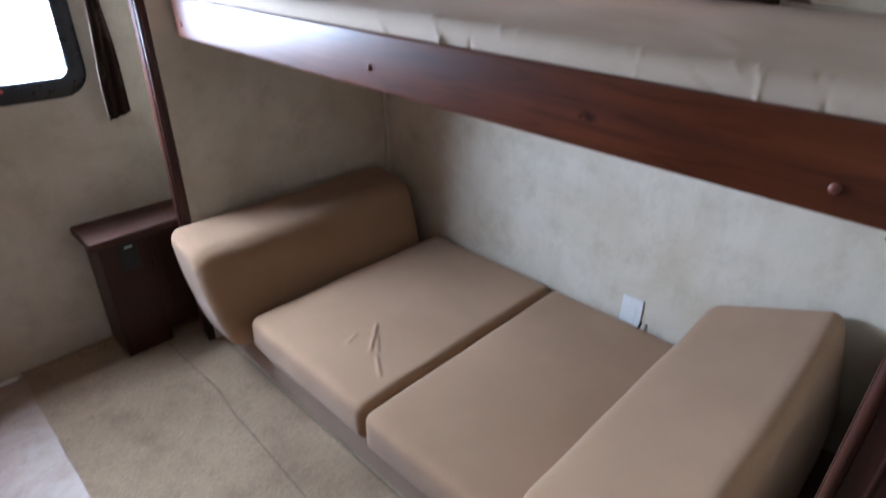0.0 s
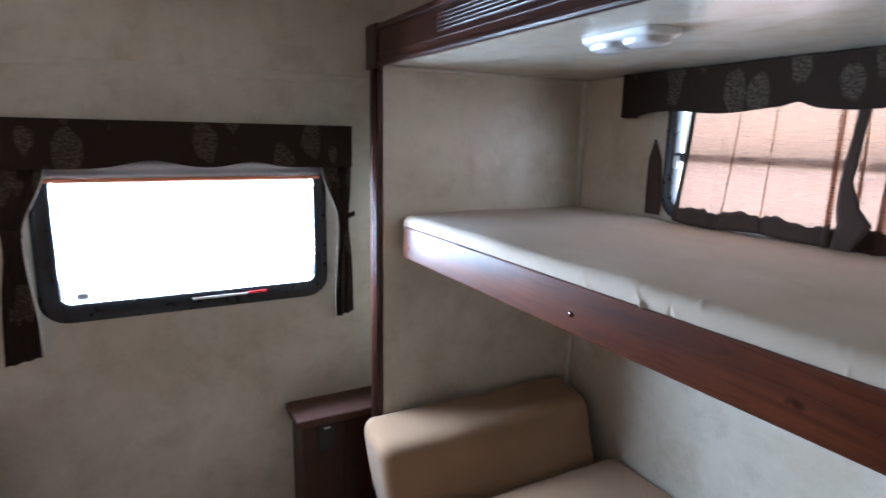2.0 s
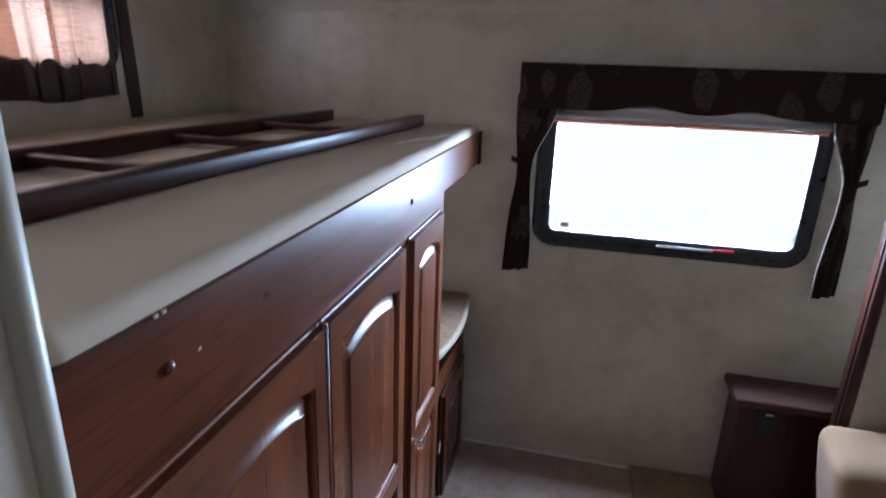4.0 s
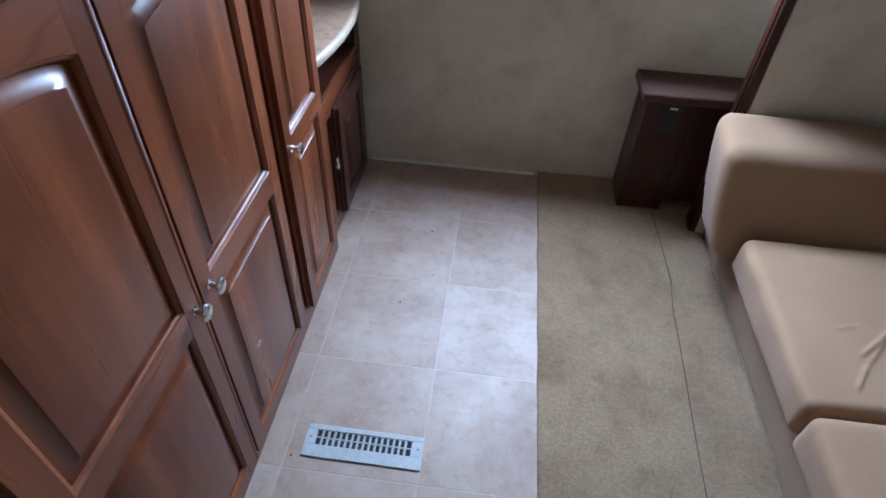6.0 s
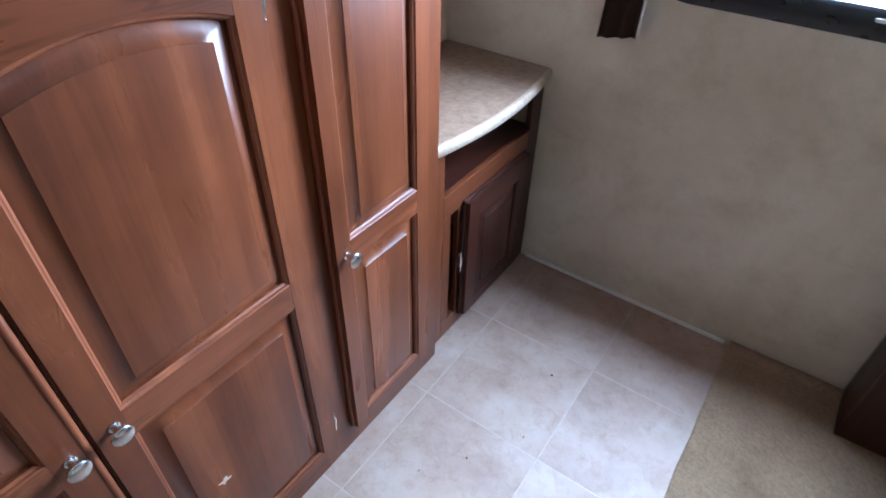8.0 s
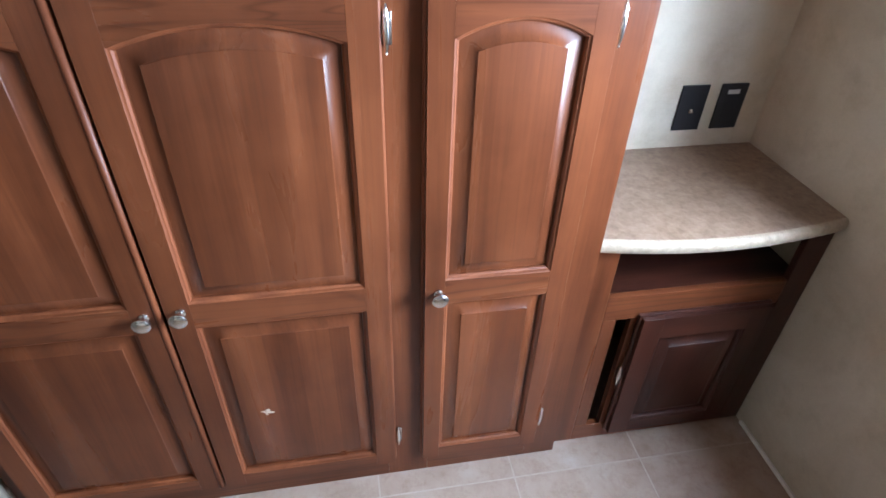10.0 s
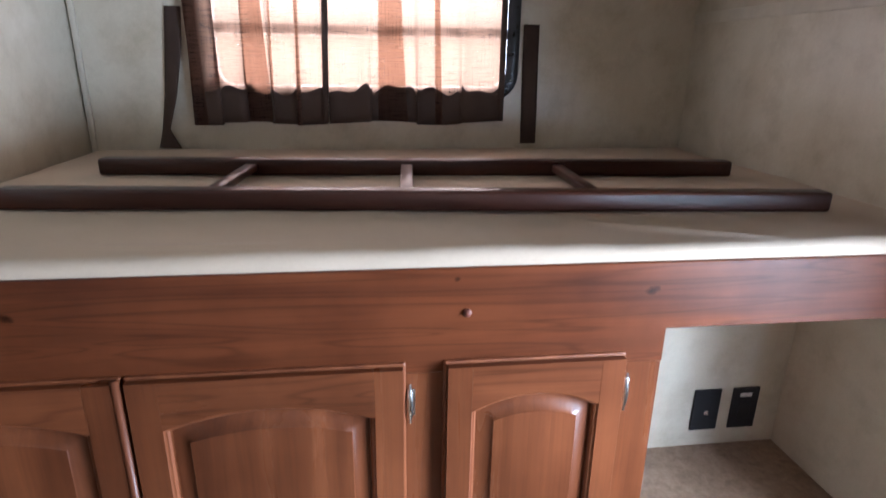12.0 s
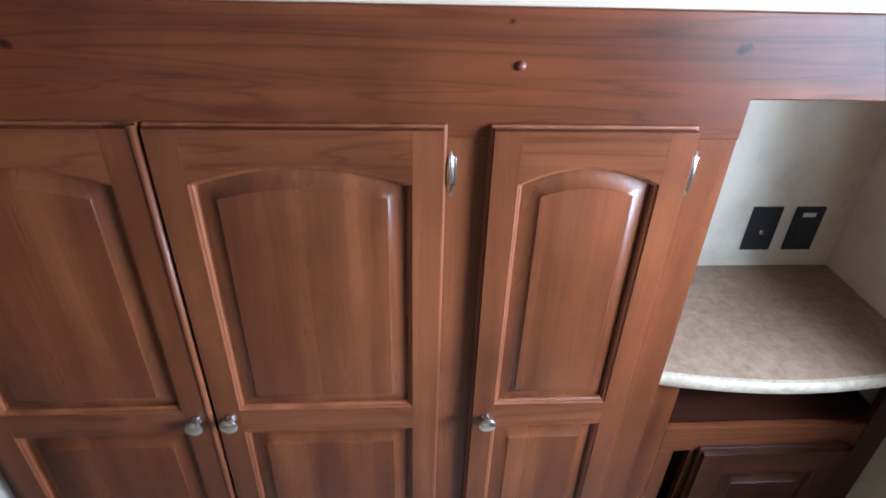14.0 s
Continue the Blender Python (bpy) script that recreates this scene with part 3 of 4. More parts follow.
# ---- valances and curtains ----
def valance(name, put, u0, u1, v0, v1, depth, scallop, label):
    """A padded fabric box: curved front, shaped lower edge, two returns to the wall."""
    val = thing(name, put((u0 + u1) / 2, v0, 0), label, "valance")

    def at(s, v):
        s *= (u1 - u0) + 2 * depth
        if s < depth:
            return put(u0, v, s)
        if s > depth + (u1 - u0):
            return put(u1, v, depth * 2 + (u1 - u0) - s)
        s -= depth
        return put(u0 + s, v, depth + 0.004 * math.sin(s * 31) * (1 - (v - v0) / (v1 - v0)))

    def front(a, b):
        u = min(max((a * ((u1 - u0) + 2 * depth) - depth) / (u1 - u0), 0), 1)
        low = v0 + scallop(u)
        p = at(a, low + (v1 - low) * b)
        return p

    side = (put(0, 0, 1) - put(0, 0, 0)).normalized()
    across = (put(1, 0, 0) - put(0, 0, 0)).normalized()

    def inward(a, b):
        a *= (u1 - u0) + 2 * depth
        f = smoothstep(depth - 0.006, depth + 0.006, a) * smoothstep(depth + u1 - u0 + 0.006, depth + u1 - u0 - 0.006, a)
        return -side * f + across * (1 - f) * (1 if a < depth + 0.1 else -1)

    part("face", sheet(front, 180, 10, 0.006, inward), valance_mat, val, "", "auto")
    part("top_board", lofted([[put(u, v1 - 0.014, w) for u, w in ((u0 + 0.01, 0.001), (u1 - 0.01, 0.001), (u1 - 0.01, depth - 0.012), (u0 + 0.01, depth - 0.012))], [put(u, v1 - 0.004, w) for u, w in ((u0 + 0.01, 0.001), (u1 - 0.01, 0.001), (u1 - 0.01, depth - 0.012), (u0 + 0.01, depth - 0.012))]], True, (True, True)), dark_y, val)
    return val


valance("window_valance", north, -0.458, 0.67, 1.478, 1.629, 0.095, lambda u: 0.026 * math.exp(-((u - 0.387) / 0.09) ** 2) + 0.02 * math.exp(-((u - 0.67) / 0.08) ** 2) - 0.004, "dark leaf-patterned fabric valance over the window")
valance("window_valance", east, 0.42, 1.638, 1.684, 1.834, 0.085, lambda u: 0.013 * math.sin(u * 9.6) ** 2 + 0.014 * math.exp(-((u - 0.46) / 0.03) ** 2) - 0.008 * math.exp(-((u - 0.97) / 0.05) ** 2), "dark leaf-patterned fabric valance over the slide-out window")
valance("window_valance", west, 0.6, 1.745, 1.876, 2.03, 0.08, lambda u: 0.012 * math.sin(u * 9.4) ** 2 + 0.026 * math.exp(-((u - 0.365) / 0.03) ** 4), "dark leaf-patterned fabric valance over the bunk window")


def swag(u_in, u_out, flip, label):
    """A side panel tied back: wide at the top, narrow at the tie, fuller below."""
    cur = thing("side_curtain", north((u_in + u_out) / 2, 0.9, 0.05), label, "curtain", "tied side curtains")

    def at(u, v):
        z = 1.52 - 0.655 * v
        waist = math.exp(-((z - 1.25) / 0.12) ** 2)
        inner = u_in + (u_out - u_in) * (0.02 + 0.5 * smoothstep(1.48, 1.26, z) - 0.12 * smoothstep(1.22, 0.95, z))
        outer = u_out - flip * 0.016 * waist + flip * 0.014 * max(0, (1.2 - z) / 0.3) * (flip < 0)
        x = inner + (outer - inner) * u
        w = 0.05 + 0.007 * (1 - 0.6 * waist) * math.sin(u * 17 + 2 * v) + 0.008 * waist
        return north(x, z + 0.02 * u * v * flip, w)

    part("panel", sheet(at, 28, 40, 0.003, (0, -1, 0)), valance_mat, cur, "", True)
    part("lining", sheet(lambda u, v: at(0.0, v) + Vector((-flip * 0.004 * (u - 0.2), -0.004, 0)), 2, 40, 0.002, (0, -1, 0)), lining_mat, cur, "pale lining edge", True)
    tie = [north(u_in + (u_out - u_in) * f, 1.25 + 0.04 * f, 0.068) for f in (0.5, 0.7, 0.9, 1.04)]
    part("tie_back", sheet(lambda u, v: tie[0].lerp(tie[-1], u) + Vector((0, -0.006 * math.sin(u * 3.1), 0.02 * (v - 0.5))), 10, 3, 0.003, (0, -1, 0)), valance_mat, cur)


swag(-0.322, -0.468, -1, "dark leaf-patterned curtain tied back at the window")
swag(0.556, 0.682, 1, "dark leaf-patterned curtain tied back at the window")


def sheer(put, u0, u1, v0, v1, depth, folds, amp, phase, label, hem, deep, pleats=(), flare=0.0):
    """pleats: stretches (0..1) where the cloth lies doubled; flare: how far the foot spreads past the last edge."""
    cur = thing("sheer_curtain", put((u0 + u1) / 2, v0, depth), label, "curtain", "sheer window curtains")

    def at(u, v):
        f = math.sin(u * folds + phase + 2.2 * math.sin(3.3 * u + phase)) + 0.5 * math.sin(u * folds * 2.3 + 1.7 * phase + v)
        s = u + 0.03 * amp * 220 * math.cos(u * folds + phase) * (0.4 + 0.6 * (1 - v))
        return put(u0 + (u1 - u0) * min(1.0, max(0.0, s)) + flare * u * (1 - v) ** 1.5, v0 + (v1 - v0) * v - 0.006 * math.sin(u * 9 + phase) * (1 - v), depth + amp * f * (0.55 + 0.45 * (1 - v)))

    part("panel", sheet(at, 90, 12), sheer_mat, cur, "", True)
    room = put(0, 0, 1) - put(0, 0, 0)
    # Dark band added along the foot: shade below the glass put into colour.
    part("bottom_hem", sheet(lambda u, v: at(u, v * deep * (1 + 0.1 * math.sin(u * folds * 1.3 + phase) + 0.06 * math.sin(u * 71 + phase))) + room * 0.002, 90, 4, 0.001, room), tie_mat, cur, "dark band painted for the unlit foot of the sheer", True)
    for a, b in pleats:
        part("pleat", sheet(lambda u, v: at(a + (b - a) * u + 0.012 * (1 - v), v) + room * (0.003 + 0.004 * math.sin(math.pi * u)), 10, 12), sheer_mat, cur, "doubled fold", True)
    for e in (0.0, 1.0):
        if hem[int(e)]:
            part("hem", sheet(lambda u, v: at(e, v) + (put(1, 0, 0) - put(0, 0, 0)) * (u - 0.5) * 0.018 + (put(0, 0, 1) - put(0, 0, 0)) * 0.003, 2, 12, 0.002, (put(0, 0, 1) - put(0, 0, 0))), tie_mat, cur, "dark doubled hem", True)
    return cur


sheer(east, 0.47, 0.89, 1.312, 1.80, 0.034, 40, 0.009, 0.4, "brown sheer curtain in loose folds above the mattress", (True, False), 0.12, ((0.14, 0.18), (0.43, 0.5), (0.62, 0.64)))
sheer(east, 0.87, 1.352, 1.312, 1.80, 0.028, 18, 0.004, 1.1, "flat brown sheer curtain above the mattress", (False, True), 0.12, ((0.03, 0.05), (0.4, 0.41), (0.62, 0.63)), 0.05)
sheer(west, 0.652, 1.065, 1.478, 1.885, 0.03, 34, 0.008, 0.9, "brown sheer curtain with gathered folds", (False, True), 0.24, ((0.0, 0.1), (0.4, 0.51), (0.6, 0.62), (0.78, 0.81)))
sheer(west, 1.055, 1.592, 1.48, 1.885, 0.028, 24, 0.007, 2.1, "brown sheer curtain hanging nearly flat", (False, True), 0.25, ((0.31, 0.4), (0.61, 0.63)))


def rod(put, u0, u1, v, w):
    r = thing("curtain_rod", put((u0 + u1) / 2, v, w), "slim dark curtain rod under the valance", "curtain rod", "curtain rods")
    part("bar", tube([put(u0, v, w), put((u0 + u1) / 2, v, w), put(u1, v, w)], 0.006), dark_y, r, "", True)
    for u in (u0, u1):
        part("bracket", tube([put(u, v, w), put(u, v, 0.0)], 0.005), dark_y, r)


rod(east, 0.46, 1.48, 1.8, 0.03)
rod(west, 0.64, 1.66, 1.887, 0.029)


def strap(put, pts, label):
    """A loose fabric tie: points of (u, v, w, width, twist in degrees)."""
    t = thing("curtain_tie", put(pts[-1][0], min(p[1] for p in pts), pts[-1][2]), label, "curtain tie", "loose curtain ties")

    def at(u, v):
        f = v * (len(pts) - 1)
        i = min(int(f), len(pts) - 2)
        f -= i
        f = f * f * (3 - 2 * f)
        a, b = pts[i], pts[i + 1]
        q = [a[k] + (b[k] - a[k]) * f for k in range(5)]
        d = (u - 0.5) * q[3]
        return put(q[0] + d * math.cos(radians(q[4])), q[1], q[2] + d * math.sin(radians(q[4])))

    part("strap", sheet(at, 4, 8 * (len(pts) - 1), 0.0025, put(0, 0, 1) - put(0, 0, 0)), tie_mat, t, "", True)


strap(east, [(1.533, 1.6, 0.004, 0.006, 0), (1.525, 1.53, 0.008, 0.05, 10), (1.518, 1.42, 0.012, 0.062, 5), (1.515, 1.325, 0.012, 0.066, 0)], "dark fabric tie hanging flat on the wall")
strap(east, [(0.475, 1.612, 0.004, 0.03, 0), (0.448, 1.575, 0.02, 0.042, 35), (0.462, 1.53, 0.02, 0.04, 60), (0.487, 1.48, 0.02, 0.014, 80), (0.465, 1.4, 0.03, 0.03, 30), (0.452, 1.34, 0.045, 0.05, 10), (0.42, 1.322, 0.06, 0.05, 0), (0.36, 1.32, 0.075, 0.04, 0), (0.29, 1.319, 0.09, 0.02, 0)], "dark twisted fabric tie trailing onto the mattress")
strap(east, [(0.81, 1.79, 0.055, 0.03, 0), (0.815, 1.62, 0.075, 0.026, 20), (0.825, 1.5, 0.08, 0.03, 10), (0.812, 1.43, 0.08, 0.055, 10), (0.79, 1.39, 0.082, 0.085, 0), (0.815, 1.318, 0.085, 0.05, 0)], "dark fabric tie hanging down the curtain")
strap(east, [(0.583, 1.79, 0.055, 0.024, 0), (0.58, 1.62, 0.075, 0.024, 30), (0.568, 1.52, 0.08, 0.022, 20), (0.575, 1.44, 0.085, 0.06, 10), (0.565, 1.38, 0.09, 0.095, 0), (0.562, 1.318, 0.09, 0.1, 0)], "dark fabric tie bunched at the curtain's foot")
strap(west, [(1.685, 1.778, 0.003, 0.05, 0), (1.686, 1.66, 0.006, 0.051, 0), (1.69, 1.53, 0.006, 0.051, 3), (1.693, 1.412, 0.006, 0.051, 0)], "straight dark fabric tie hanging on the wall")
strap(west, [(0.624, 1.805, 0.004, 0.045, 0), (0.616, 1.7, 0.012, 0.05, 10), (0.594, 1.56, 0.016, 0.045, 25), (0.57, 1.46, 0.02, 0.035, 35), (0.582, 1.405, 0.04, 0.07, 10)], "dark curved fabric tie hanging to the bunk")


# ---- slide-out trim ----
def fascia():
    t = thing("slide_fascia", (0.7, 0.98, ZS), "dark cherry fascia with reeded centre round the slide-out", "trim", kind="structure")
    y0, y1, z0, z1 = -0.1, 1.985, 1.832, 1.972
    part("board", bx(0.7, 0.72, y0 + 0.07, y1 - 0.05, z0, z1, 0.003), dark_y, t)
    part("crown_bead", bx(0.692, 0.7, y0 + 0.07, y1 - 0.05, z1 - 0.022, z1 - 0.003, 0.003), dark_y, t)
    part("lower_bead", bx(0.694, 0.7, y0 + 0.07, y1 - 0.05, z0 + 0.002, z0 + 0.014, 0.003), dark_y, t)
    part("inner_bead", bx(0.696, 0.7, y0 + 0.07, y1 - 0.05, z0 + 0.034, z0 + 0.039, 0.0015), dark_y, t)
    for i in range(5):
        z = z0 + 0.056 + 0.0105 * i
        part("reed", tube([(0.7, 0.45, z), (0.697, 0.49, z), (0.697, 1.0, z), (0.697, 1.45, z), (0.7, 1.5, z)], 0.0042), dark_y, t, "", True)
    part("backing", bx(0.72, 0.95, y0 + 0.06, y1 + 0.02, ZS + 0.041, z1 - 0.02), dark_y, t)
    for y in (y1 - 0.05, y0):
        part("corner_block", bx(0.688, 0.722, y, y + 0.1, z0 - 0.006, z1 + 0.004, 0.006), dark_z, t)


fascia()


def post(y0, y1, inner, name):
    t = thing(name, (0.7, (y0 + y1) / 2, 0), "dark cherry fluted post beside the slide-out opening", "trim", kind="structure")
    part("board", bx(0.7, 0.719, y0, y1, 0.0, 1.826, 0.003), dark_z, t)
    part("bead", tube([(0.7, inner, 0.0), (0.7, inner, 0.9), (0.7, inner, 1.826)], 0.008, 10), dark_z, t, "", True)
    part("bead", tube([(0.7, (y0 + y1) / 2, 0.0), (0.7, (y0 + y1) / 2, 0.9), (0.7, (y0 + y1) / 2, 1.826)], 0.005, 8), dark_z, t, "", True)


post(1.944, 2.025, 1.955, "trim_post_north")
post(-0.075, 0.014, 0.004, "trim_post_south")


# ---- slide-out bunk ----
def chip(at, r, side, seed):
    """An uneven flat flake in a face."""
    ring = []
    for i in range(18):
        a = 2 * math.pi * i / 18
        q = r * (1 + 0.5 * noise.noise(Vector((1.7 * math.cos(a), 1.7 * math.sin(a), seed))))
        ring.append((1.1 * q * math.cos(a), 0.62 * q * math.sin(a)))
    return lofted([[(at[0], at[1] + k * y, at[2] + k * z) for y, z in ring] for k in (1.0,)] + [[(at[0] + side * 0.0004, at[1] + 0.8 * y, at[2] + 0.8 * z) for y, z in ring]], True, (True, True))


def screw_cap(at, axis):
    c = lathe([(0, 0.007), (0.0025, 0.007), (0.005, 0.005), (0.0062, 0.0016)], at, axis, 14)
    return c


bunk = thing("bunk_platform", (1.2, 0.96, 1.16), "slide-out bunk shelf with a cherry front board", "bunk bed")
part("front_board", bx(0.776, 0.796, 0.004, 1.89, 1.157, 1.272, 0.004), slide_board_mat, bunk, "cherry board with knots")
part("deck", bx(0.797, XS - 0.001, 0.004, YE - 0.001, 1.17, 1.2, 0.002), wood_y, bunk)
for y, z in ((0.122, 1.192), (0.969, 1.202), (1.846, 1.196)):
    part("screw_cap", screw_cap((0.777, y, z), (-1, 0, 0)), cap_mat, bunk, "round screw cap", "auto")
brk = part("bracket", bx(0.79, 0.83, 0.025, 0.06, 1.14, 1.1695, 0.004), plate_mat, bunk, "black support bracket")
part("pin", lathe([(0, 0.009), (0.018, 0.009), (0.022, 0.005)], (0.81, 0.042, 1.118), (0, 0, 1), 12), plate_mat, brk)


def mattress_warp(front, wr, creases=()):
    def warp(p, lo, hi):
        q = Vector(p)
        top = smoothstep(lo.z + 0.03, hi.z, p.z)
        q.z += top * (0.006 * noise.noise(Vector((p.x * 3, p.y * 2.2, 1.0))) + 0.003 * noise.noise(Vector((p.x * 9, p.y * 7, 4.0))))
        edge = smoothstep(0.10, 0.0, abs(p.x - front))
        for y, s, lean in wr:
            d = (p.y - y - lean * (p.z - lo.z)) / 0.0034
            fold = math.exp(-((p.z - lo.z - 0.05 - 0.022 * math.sin(370 * y)) / 0.018) ** 2)
            q.x += edge * fold * s * math.exp(-d * d) * (-1 if front < (lo.x + hi.x) / 2 else 0.2)
            q.z += edge * top * s * 0.2 * math.exp(-d * d)
        for x, y, a, length, s in creases:
            dx, dy = p.x - x, p.y - y
            al, ac = dx * math.cos(a) + dy * math.sin(a), -dx * math.sin(a) + dy * math.cos(a)
            q.z += top * s * math.exp(-((ac - 0.5 * al * al) / 0.012) ** 2) * smoothstep(length, length * 0.3, abs(al))
        return q
    return warp


WR = [(0.02 + 0.026 * i + 0.011 * math.sin(i * 5.1), 0.0054 * math.sin(i * 3.3 + 0.8) + 0.0014, 0.7 + 0.7 * math.sin(i * 2.1)) for i in range(38)]
solid("bunk_mattress", pillow((0.786, 0.006, 1.2), (XS - 0.006, YE - 0.004, 1.312), 0.03, (50, 800, 22), mattress_warp(0.786, WR, [(1.1, 0.75, 1.35, 0.25, 0.004), (1.05, 0.6, 1.2, 0.2, 0.003), (0.95, 0.35, 0.7, 0.12, 0.004)])), sheet_mat, "thin mattress in a beige fitted sheet on the slide-out bunk", "mattress", smooth=True)

# ---- sofa cushions ----
sofa = thing("sofa", (1.2, 0.97, 0), "low brown sofa base under tan cushions", "sofa")
part("front_panel", bx(0.748, 0.766, 0.004, YE - 0.002, 0.009, 0.155, 0.005), base_mat, sofa)
part("deck", bx(0.766, XS - 0.002, 0.004, YE - 0.002, 0.12, 0.155, 0.004), base_mat, sofa)


def seat_warp(seed, dents):
    def warp(p, lo, hi):
        q = Vector(p)
        u, v = (p.x - lo.x) / (hi.x - lo.x), (p.y - lo.y) / (hi.y - lo.y)
        top = smoothstep(lo.z + 0.05, hi.z, p.z)
        q.z += top * (0.012 * math.sin(math.pi * min(1, max(0, u))) * math.sin(math.pi * min(1, max(0, v))) + 0.004 * noise.noise(Vector((p.x * 5, p.y * 5, seed))))
        q.x += (1 - u) * 0.006 * noise.noise(Vector((p.y * 8, p.z * 9, seed)))
        for x, y, a, length, s in dents:
            dx, dy = p.x - x, p.y - y
            al, ac = dx * math.cos(a) + dy * math.sin(a), -dx * math.sin(a) + dy * math.cos(a)
            q.z += top * s * math.exp(-(ac / 0.0055) ** 2) * smoothstep(length, length * 0.4, abs(al))
        return q
    return warp


def cushion(name, lo, hi, r, warp, label, n=(44, 36, 10)):
    return solid(name, pillow(lo, hi, r, n, warp), sofa_mat, label, "cushion", smooth=True, group="sofa cushions")


cushion("seat_cushion", (0.705, 0.985, 0.155), (XS - 0.02, 1.6, 0.292), 0.032, seat_warp(2.0, [(0.935, 1.205, 0.72, 0.085, 0.008), (0.925, 1.175, 0.9, 0.06, 0.005), (0.86, 1.09, 1.0, 0.06, 0.006), (0.88, 1.25, 0.3, 0.04, 0.004)]), "tan seat cushion with a creased cover", (190, 140, 10))
cushion("seat_cushion", (0.7, 0.3, 0.155), (XS - 0.02, 0.978, 0.292), 0.032, seat_warp(5.0, []), "smooth tan seat cushion beside the creased one")


def lean(bottom, top, seed, rise=0.0, tuck=0.0, kick=0.0):
    def warp(p, lo, hi):
        q = Vector(p)
        f = (p.z - lo.z) / (hi.z - lo.z)
        q.y += bottom + (top - bottom) * f
        q.y -= kick * (1 - f) * (1 - (p.y - lo.y) / (hi.y - lo.y))
        q.z += rise * (1 - (p.y - lo.y) / (hi.y - lo.y)) * f
        q.x += tuck * (1 - f) ** 2 * (1 - (p.x - lo.x) / (hi.x - lo.x))
        q += 0.005 * noise.noise_vector(Vector((p.x * 4, p.y * 4, p.z * 4 + seed)))
        v = (p.x - lo.x) / (hi.x - lo.x)
        q.y += 0.008 * math.sin(math.pi * min(1, max(0, v))) * (-1 if p.y < (lo.y + hi.y) / 2 else 0.0)
        return q
    return warp


cushion("back_cushion", (0.612, 1.69, 0.158), (XS - 0.07, 1.905, 0.552), 0.048, lean(-0.085, 0.018, 1.0, -0.04, 0.05), "tan back cushion propped against the end wall", (44, 16, 18))
cushion("back_cushion", (0.67, 0.112, 0.296), (XS - 0.02, 0.43, 0.485), 0.034, lean(0.02, 0.0, 7.0, 0.14, 0.0, 0.1), "tan back cushion lying tilted at the sofa's end", (44, 20, 14))

# ---- floor coverings ----
solid("carpet", pillow((0.113, -3.19, -0.012), (0.745, YW - 0.002, 0.008), 0.004, (40, 200, 2), lambda p, lo, hi: Vector((p.x + (0.004 * noise.noise(Vector((p.y * 9, 0, 0))) if p.x < lo.x + 0.02 else 0), p.y, p.z + (0.002 * noise.noise(Vector((p.x * 8, p.y * 8, 0))) + 0.016 * smoothstep(hi.y - 0.05, hi.y - 0.012, p.y) if p.z > 0 else 0)))), carpet_mat, "worn tan carpet with brown stains", "carpet", "structure", True)
solid("carpet_seam", tube([(0.553 + 0.012 * math.sin(i * 0.55) + 0.0012 * i * (i > 14), -0.3 + 0.13 * i, 0.0085) for i in range(19)], 0.0016, 6), tie_mat, "dark raised seam across the carpet", "carpet seam", "structure", True)

# ---- outlet box beside the slide-out ----
box = thing("corner_cabinet", (0.6, 2.14, 0), "small dark cherry corner box with an outlet", "cabinet")
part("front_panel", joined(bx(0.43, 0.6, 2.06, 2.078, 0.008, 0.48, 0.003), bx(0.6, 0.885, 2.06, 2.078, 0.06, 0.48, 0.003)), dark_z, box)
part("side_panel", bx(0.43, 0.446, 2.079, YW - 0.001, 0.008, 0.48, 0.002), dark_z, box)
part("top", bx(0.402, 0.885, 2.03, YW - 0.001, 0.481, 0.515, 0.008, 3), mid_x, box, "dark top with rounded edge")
pl = part("outlet_plate", bx(0.49, 0.555, 2.054, 2.0595, 0.36, 0.472, 0.002), plate_mat, box, "black outlet plate")
# White bar painted for the highlight at the plate's top.
part("outlet_switch", bx(0.512, 0.538, 2.05, 2.0538, 0.452, 0.459, 0.001), white_mat, pl, "small white mark")

# ---- wardrobe cabinet ----
wardrobe = thing("wardrobe", (-0.8, 0.99, 0), "tall cherry wardrobe with arched raised-panel doors", "wardrobe")
part("body", bx(-0.985, -0.628, 0.348, 1.648, 0.0, 1.195), wood_z, wardrobe)
for y0, y1 in ((0.348, 0.4), (1.2, 1.3), (1.565, 1.65)):
    part("stile", bx(-0.6275, XC - 0.004, y0, y1, 0.0, 1.1955), wood_z, wardrobe)
for y0, y1 in ((0.4005, 1.1995), (1.3005, 1.5645)):
    part("rail", bx(-0.6275, XC - 0.004, y0, y1, 0.0, 0.1), wood_y, wardrobe)


def panel_ring(y0, y1, z0, z1, arch, inset, x, k=12):
    """Outline of a panel whose top rises by arch in the middle."""
    half, cy = (y1 - y0) / 2, (y0 + y1) / 2
    ring = [(x, y0 + inset, z0 + inset), (x, y1 - inset, z0 + inset)]
    for i in range(k + 1):
        f = 1 - 2 * i / k
        y = cy + (half - inset) * f
        ring.append((x, y, z1 - inset + (arch * (1 - (y - cy) ** 2 / half**2) if arch else 0)))
    return ring


def raised_panel(y0, y1, z0, z1, arch, xf):
    steps = ((0.0078, -0.0075), (0.0088, -0.013), (0.0115, -0.0132), (0.035, -0.0035), (0.0365, -0.001), (0.039, -0.0006))
    return lofted([panel_ring(y0, y1, z0, z1, arch, i, xf + d) for i, d in steps], True, (False, True))


